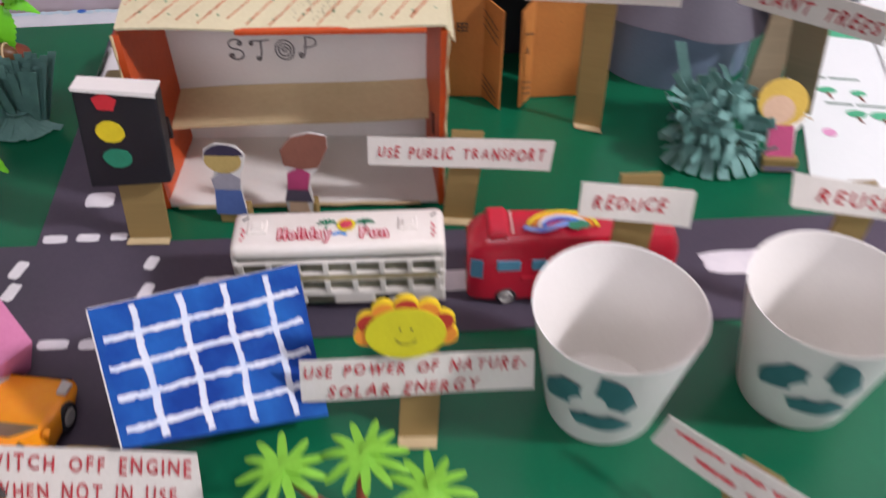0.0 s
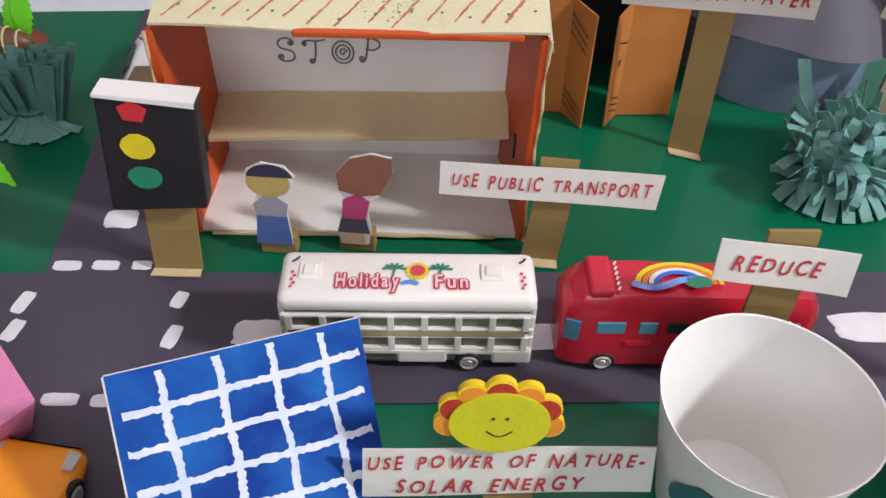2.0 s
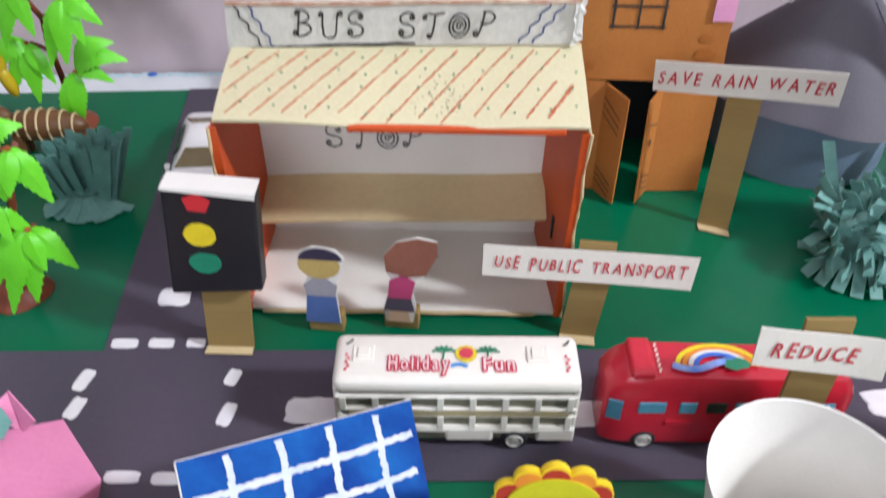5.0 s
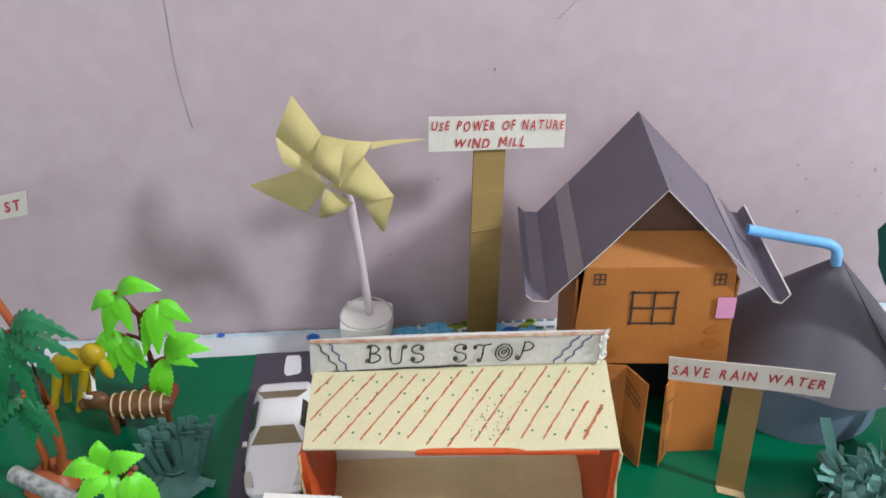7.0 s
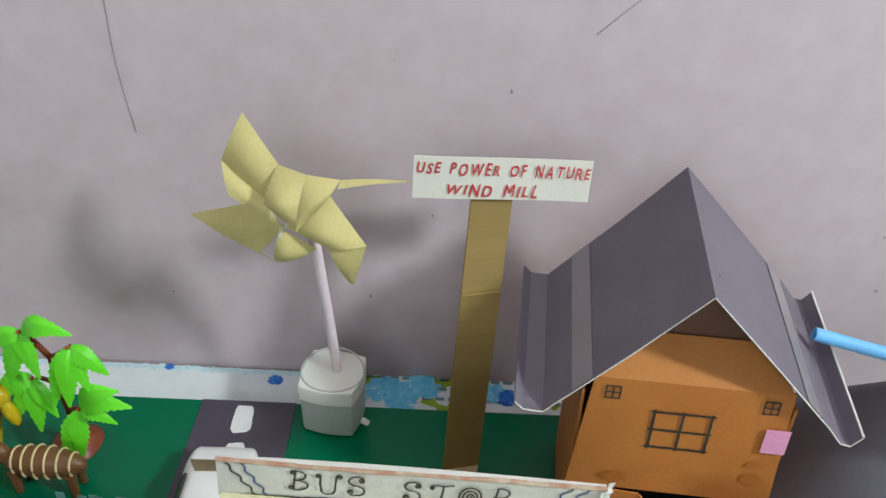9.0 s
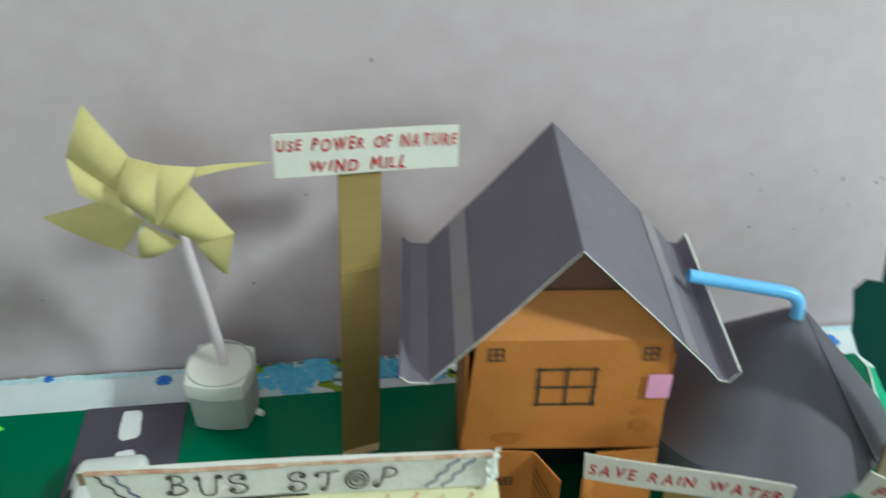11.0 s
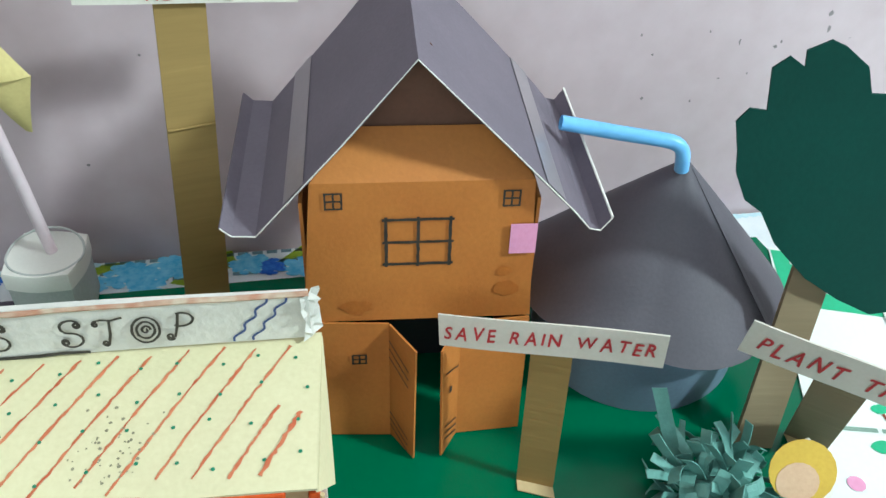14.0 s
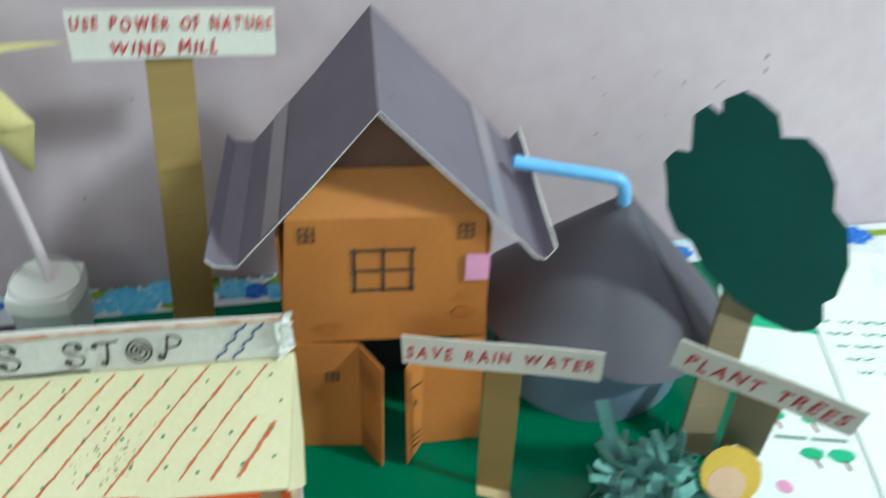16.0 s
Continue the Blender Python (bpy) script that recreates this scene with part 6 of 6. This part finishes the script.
for c, r in (((-0.191, 0.127, 0.042), (0.0175, 0.0075, 0.0098)), ((-0.175, 0.126, 0.050), (0.0085, 0.0062, 0.0085)), ((-0.168, 0.125, 0.040), (0.0040, 0.0038, 0.0105))):
    bmesh.ops.create_uvsphere(yel, u_segments=18, v_segments=12, radius=1, matrix=Matrix.Translation(c) @ Matrix.Rotation(-0.25, 4, "Y") @ Matrix.Diagonal((*r, 1)))
legs = join(*[rod(a, b, 0.0026, 0.0036, 10) for a, b in (((-0.196, 0.123, 0.0003), (-0.182, 0.124, 0.040)), ((-0.192, 0.131, 0.0003), (-0.181, 0.130, 0.040)), ((-0.215, 0.124, 0.0003), (-0.202, 0.124, 0.038)), ((-0.209, 0.132, 0.0003), (-0.200, 0.130, 0.038)))])
tagged(part("toy_figurine", join(yel, legs), mat("yellow_plastic", (0.55, 0.40, 0.015), (0.45, 0.30, 0.01), 0.35, 80), None, "", True), "yellow plastic toy figurine beside the palm", "toy figurine", "toy figurines")

# ---- signs and things at the edges ----
placard("engine_sign", [(-0.0138, -0.1785, 0.0340), (0.0752, -0.1785, 0.0340), (0.0782, -0.1920, 0.0155), (-0.0108, -0.1920, 0.0155)], [("SWITCH OFF ENGINE", 0.04, 0.97), ("WHEN NOT IN USE", 0.10, 0.89)], (0.0322, -0.2025, 0.0009), (0.0322, -0.1835, 0.0300), 0.0165, "white card sign reading SWITCH OFF ENGINE on cardboard", hand=0.58)
slant = [(0.2535, -0.1541, 0.0364), (0.3190, -0.2030, 0.0358), (0.3117, -0.2113, 0.0223), (0.2483, -0.1557, 0.0223)]
ps = placard("slanted_sign", slant, [], (0.2840, -0.1905, 0.0), (0.2840, -0.1745, 0.030), 0.0165, "slanting white card sign with two blurred red lines")
fn = Vector((0, -0.75, 0.65)).normalized()
part("text_bar", join(*[stroke([quad_point(slant, a, v) + fn * 0.0006, quad_point(slant, b, v) + fn * 0.0006], 0.0012, fn, 0.0008, 0.25) for a, b, v in ((0.06, 0.30, 0.30), (0.34, 0.50, 0.30), (0.54, 0.92, 0.30), (0.20, 0.40, 0.70), (0.46, 0.78, 0.70))]), INKR, ps, "red bars of writing")
placard("forest_sign", [(-0.2564, 0.1076, 0.1650), (-0.1740, 0.1108, 0.1830), (-0.1773, 0.1108, 0.1675), (-0.2564, 0.1076, 0.1500)], [("ST", 0.84, 0.96)], (-0.2580, 0.1105, 0.0000), (-0.2520, 0.1105, 0.1610), 0.0165, "white card sign with red lettering on tall cardboard", hand=0.5)
log = thing("paper_roll", (-0.182, 0.030, 0.0), "grey speckled paper roll on a card foot", "paper roll")
part("roll", tube([(-0.210, 0.040, 0.030), (-0.185, 0.031, 0.029), (-0.160, 0.022, 0.028)], 0.0052, 14), mat("speckled_grey_paper", (0.45, 0.46, 0.45), (0.16, 0.17, 0.17), 0.7, 220, 700), log, "", True)
part("foot", box((-0.184, 0.031, 0.0125), (0.012, 0.003, 0.0245), 0.0004), CARD, log, "card foot")
place(log, -0.1610, 0.0277, 0.0, 0, 1.0)
pink = thing("pink_parcel", (-0.058, -0.108, 0.0009), "folded pink paper form with a green paper strip", "paper model")
pk = [(-0.021, -0.1195, 0.020), (-0.047, -0.0930, 0.022), (-0.072, -0.1030, 0.024), (-0.068, -0.1450, 0.022), (-0.040, -0.1440, 0.020)]
part("wrap", join(slab(pk, 0.0010), slab([pk[0], pk[1], (-0.049, -0.0950, 0.001), (-0.028, -0.1200, 0.001)], 0.0008), slab([pk[0], (-0.028, -0.1200, 0.001), (-0.042, -0.1420, 0.001), pk[4]], 0.0008)), PINK, pink, "bright pink paper")
part("fold", join(slab([(-0.060, -0.1000, 0.022), (-0.066, -0.0900, 0.036), (-0.074, -0.1000, 0.032)], 0.0008), slab([(-0.060, -0.1000, 0.022), (-0.066, -0.0900, 0.036), (-0.052, -0.1000, 0.030)], 0.0008)), PINK, pink, "pink paper folds")
part("green_strip", grid_sheet(lambda u, v: Vector((-0.088 + 0.026 * v, -0.088 - 0.022 * v + 0.009 * u, 0.033 - 0.004 * v + 0.002 * math.sin(v * 3))), 2, 4, 0.0006), FERN, pink, "green paper strip")
place(pink, -0.0535, -0.1076, 0.0009, 2, 0.955)

# ---- paper sheets beside the board ----
leaflet = thing("printed_leaflet", (0.40, 0.12, 0.0), "white printed leaflet with a green heading, lying flat", "leaflet")
part("sheet", prism([(0.352, 0.020), (0.440, 0.012), (0.462, 0.215), (0.378, 0.228)], 0.0004, 0.0010), MINT, leaflet, "glossy white paper")
GB = mat("green_print_band", (0.05, 0.40, 0.20), (0.06, 0.46, 0.24), 0.4, 30)
part("heading_band", prism([(0.3745, 0.180), (0.4575, 0.168), (0.4620, 0.213), (0.3785, 0.2255)], 0.0011, 0.0013), GB, leaflet, "green printed heading")
part("heading_bars", join(*[stroke([(0.386 + o, y, 0.0013), (0.386 + o + w, y - 0.144 * w, 0.0013)], 0.0028, (0, 0, 1), 0.0003) for y, o, w in ((0.214, 0.0, 0.018), (0.2115, 0.021, 0.030), (0.203, 0.0, 0.014), (0.2005, 0.018, 0.034), (0.192, 0.0, 0.020))]), PAPER, leaflet, "white bars of print")
GPB = mat("grey_green_print", (0.25, 0.36, 0.30), None, 0.5)
for x, y, w in ((0.372, 0.126, 0.010), (0.384, 0.1255, 0.018), (0.376, 0.098, 0.016), (0.394, 0.097, 0.018)):
    part("print_bar", stroke([(x, y, 0.0011), (x + w, y - 0.05 * w, 0.0011)], 0.0024, (0, 0, 1), 0.0002), GPB, leaflet, "grey-green bar of print")
for tx, ty, s in ((0.392, 0.088, 1.0), (0.406, 0.087, 1.15), (0.380, 0.112, 0.9), (0.398, 0.110, 0.8)):
    tr0 = part("tree_print", dot((tx, ty, 0.0011), 0.0062 * s, (0, 0, 1), 0.0002, 12, 0.0036 * s, 0.15, random.Random(tx)), GB, leaflet, "small printed tree")
    part("trunk_print", stroke([(tx, ty - 0.003, 0.0011), (tx + 0.0012, ty - 0.009, 0.0011)], 0.0014, (0, 0, 1), 0.0003), BARK, tr0)
part("rose_patch", dot((0.372, 0.068, 0.0011), 0.004, (0, 0, 1), 0.0002, 10), PINKT, leaflet)
place(leaflet, 0.4216, 0.1360, 0.0, -2.8, 1.065)
sheet = thing("handwritten_sheet", (0.53, 0.12, 0.0), "white handwritten chart sheet lying flat", "chart sheet")
part("sheet", prism([(0.410, 0.006), (0.640, -0.012), (0.668, 0.225), (0.426, 0.236)], 0.0015, 0.0021), MINT, sheet, "glossy white chart paper")
rng = random.Random(31)
hw = []
for row in range(5):
    y = 0.170 - row * 0.0096
    x = 0.423 + 0.002 * row
    while x < 0.62:
        w = rng.uniform(0.006, 0.020)
        hw.append(stroke([(x + w * k / 6, y + 0.0011 * math.sin(k * 2.3 + x * 90) - 0.02 * (x - 0.44), 0.0021) for k in range(7)], 0.0011, (0, 0, 1), 0.0003, 0.15, rng))
        x += w + rng.uniform(0.003, 0.006)
part("writing_lines", join(*hw), INKG, sheet, "green handwriting, too small to read")
big = []
for k in range(8):
    x = 0.470 + k * 0.021
    big.append(stroke([(x, 0.200, 0.0021), (x + 0.002, 0.222, 0.0021), (x + 0.012, 0.200, 0.0021), (x + 0.014, 0.221, 0.0021)], 0.0007, (0, 0, 1), 0.0003))
part("title_strokes", join(*big), mat("pencil_grey", (0.25, 0.27, 0.27), None, 0.5), sheet, "thin outlined title strokes")
part("heading", writing("How", (0.4405, 0.0850, 0.0021), (1, -0.05, 0), (0.1, 1, 0), 0.018, 0.0085, random.Random(7)), mat("turquoise_ink", (0.02, 0.28, 0.38), None, 0.5), sheet, "turquoise handwriting").location.z += 0.0003
part("underline", stroke([(0.439, 0.082, 0.0021), (0.475, 0.080, 0.0021)], 0.0009, (0, 0, 1), 0.0003), PINKT, sheet)
place(sheet, 0.5685, 0.1405, 0.0, -2.5, 1.11)

# ---- cloth print ----
CB1 = mat("sky_blue_cloth_print", (0.10, 0.42, 0.72), (0.25, 0.58, 0.80), 0.8, 260, 700)
CB2 = mat("royal_blue_cloth_print", (0.02, 0.10, 0.52), (0.06, 0.22, 0.65), 0.8, 260, 700)
CG = mat("lime_cloth_print", (0.30, 0.40, 0.03), (0.20, 0.30, 0.02), 0.8, 260, 700)
CT = mat("slate_blue_cloth_print", (0.17, 0.26, 0.32), None, 0.8, 260, 700)
CZ = -0.0104


def print_flower(x, y, r, mt, seed):
    rng = random.Random(seed)
    b = []
    for ring, n in ((1.0, 11), (0.72, 9), (0.45, 7), (0.2, 4)):
        for k in range(n):
            a = k * math.tau / n + rng.uniform(-0.2, 0.2)
            b.append(dot((x + r * ring * 0.72 * math.cos(a), y + r * ring * 0.62 * math.sin(a), CZ), r * 0.24, (0, 0, 1), 0.0003 + 0.0002 * (1 - ring) + 0.00001 * k, 9, r * 0.17, 0.25, rng))
    part("printed_flower", join(*b), mt, cloth, "printed flower")


def print_leaf(x, y, r, a, seed):
    q = [(x + r * math.cos(a), y + r * math.sin(a)), (x + r * 0.4 * math.cos(a + 1.6), y + r * 0.4 * math.sin(a + 1.6)), (x - r * math.cos(a), y - r * math.sin(a)), (x + r * 0.4 * math.cos(a - 1.6), y + r * 0.4 * math.sin(a - 1.6))]
    part("printed_leaf", stroke([(q[2][0], q[2][1], CZ), (x, y, CZ), (q[0][0], q[0][1], CZ)], r * 0.7, (0, 0, 1), 0.0002, 0.25, random.Random(seed)), CG, cloth, "printed leaf")


grid = []
for i in range(16):
    for j in range(3):
        x = 0.005 + i * 0.0085
        grid.append(stroke([(x, wall_y(x) - 0.004 - j * 0.009, CZ), (x + 0.0062, wall_y(x + 0.0062) - 0.004 - j * 0.009, CZ)], 0.0030, (0, 0, 1), 0.0002))
part("printed_check", join(*grid), CT, cloth, "printed slate check")
for i, (x, d, r, mt) in enumerate(((0.022, 0.016, 0.016, CB1), (0.045, 0.012, 0.015, CB1), (0.034, 0.026, 0.012, CB1), (0.090, 0.014, 0.013, CB1), (0.103, 0.018, 0.010, CB2), (0.005, 0.022, 0.009, CB1), (0.12, 0.02, 0.012, CB1), (-0.053, 0.012, 0.006, CB2), (-0.128, 0.004, 0.004, CB2), (0.392, 0.016, 0.009, CB2), (0.525, 0.014, 0.014, CB2), (0.47, 0.01, 0.007, CB1))):
    print_flower(x, wall_y(x) - d, r, mt, i)
for i, (x, d, r, a) in enumerate(((0.064, 0.006, 0.011, 0.4), (0.072, 0.020, 0.012, 1.2), (0.058, 0.028, 0.010, -0.5), (0.115, 0.010, 0.011, 0.8), (0.128, 0.018, 0.011, -0.6), (0.010, 0.008, 0.010, 0.2), (0.078, 0.008, 0.008, 2.0), (0.374, 0.020, 0.009, 0.7), (0.545, 0.012, 0.011, 0.1), (0.503, 0.018, 0.010, 1.0))):
    print_leaf(x, wall_y(x) - d, r, a, i)
trim = []
rng = random.Random(77)
for i in range(70):
    x = -0.40 + i * 0.0058
    trim.append(dot((x, wall_y(x) - 0.0045 + rng.uniform(-0.001, 0.001), CZ), 0.0034, (0, 0, 1), 0.0002 + 0.00002 * (i % 5), 8, 0.0026, 0.2, rng))
for i in range(30):
    x = 0.36 + i * 0.0058
    trim.append(dot((x, wall_y(x) - 0.0045, CZ), 0.0034, (0, 0, 1), 0.0002 + 0.00002 * (i % 5), 8, 0.0026, 0.2, rng))
tagged(part("printed_trim", join(*trim), mat("pale_blue_cloth_print", (0.48, 0.65, 0.74), (0.58, 0.72, 0.78), 0.8, 260), cloth, "printed pale blue border"), kind="stuff")

# ---- wear on the wall ----
wn_ = Vector((0.1386, -0.9903, 0))
CRK = mat("crack_shadow", (0.25, 0.22, 0.23), None, 0.9, 90)


def wall_pt(x, z):
    return Vector((x, wall_y(x), z))


def wall_mark(name, pts, w, label, rag=0.3):
    structure(name, stroke([wall_pt(*p) for p in pts], w, wn_, 0.0004, rag, random.Random(len(pts))), CRK, label, "wall mark")


wall_mark("wall_crack", [(-0.1205, 0.290), (-0.1212, 0.265), (-0.1215, 0.246), (-0.1222, 0.228), (-0.1224, 0.210), (-0.1212, 0.190), (-0.1190, 0.169)], 0.0005, "hairline crack in the lilac plaster")
wall_mark("wall_crack", [(0.1660, 0.2700), (0.1545, 0.2600), (0.1420, 0.2485), (0.1298, 0.2364)], 0.0004, "hairline crack in the lilac plaster")
rng = random.Random(9)
for x, z, r in ((0.4217, 0.1278, 0.0026), (0.4235, 0.1188, 0.0018), (0.3935, 0.1090, 0.0020), (0.3965, 0.1120, 0.0014), (0.4388, 0.1123, 0.0011), (0.3207, 0.1076, 0.0013), (0.3520, 0.1200, 0.0010), (0.3640, 0.0905, 0.0015), (0.3809, 0.0930, 0.0010), (0.3194, 0.0800, 0.0014), (0.3495, 0.0764, 0.0011), (0.3710, 0.1130, 0.0016), (0.0482, 0.1209, 0.0013), (0.0100, 0.0573, 0.0016), (-0.1165, 0.0537, 0.0015), (0.0889, 0.2029, 0.0014), (0.0268, 0.2182, 0.0010), (0.3122, 0.1197, 0.0013), (-0.0450, 0.1450, 0.0009)):
    structure("wall_mark", dot(wall_pt(x, z), r * 0.6, wn_, 0.0002, 9, r * 0.6 * rng.uniform(0.3, 1.9), 0.5, rng), CRK, "small dark chip in the wall paint", "wall mark")
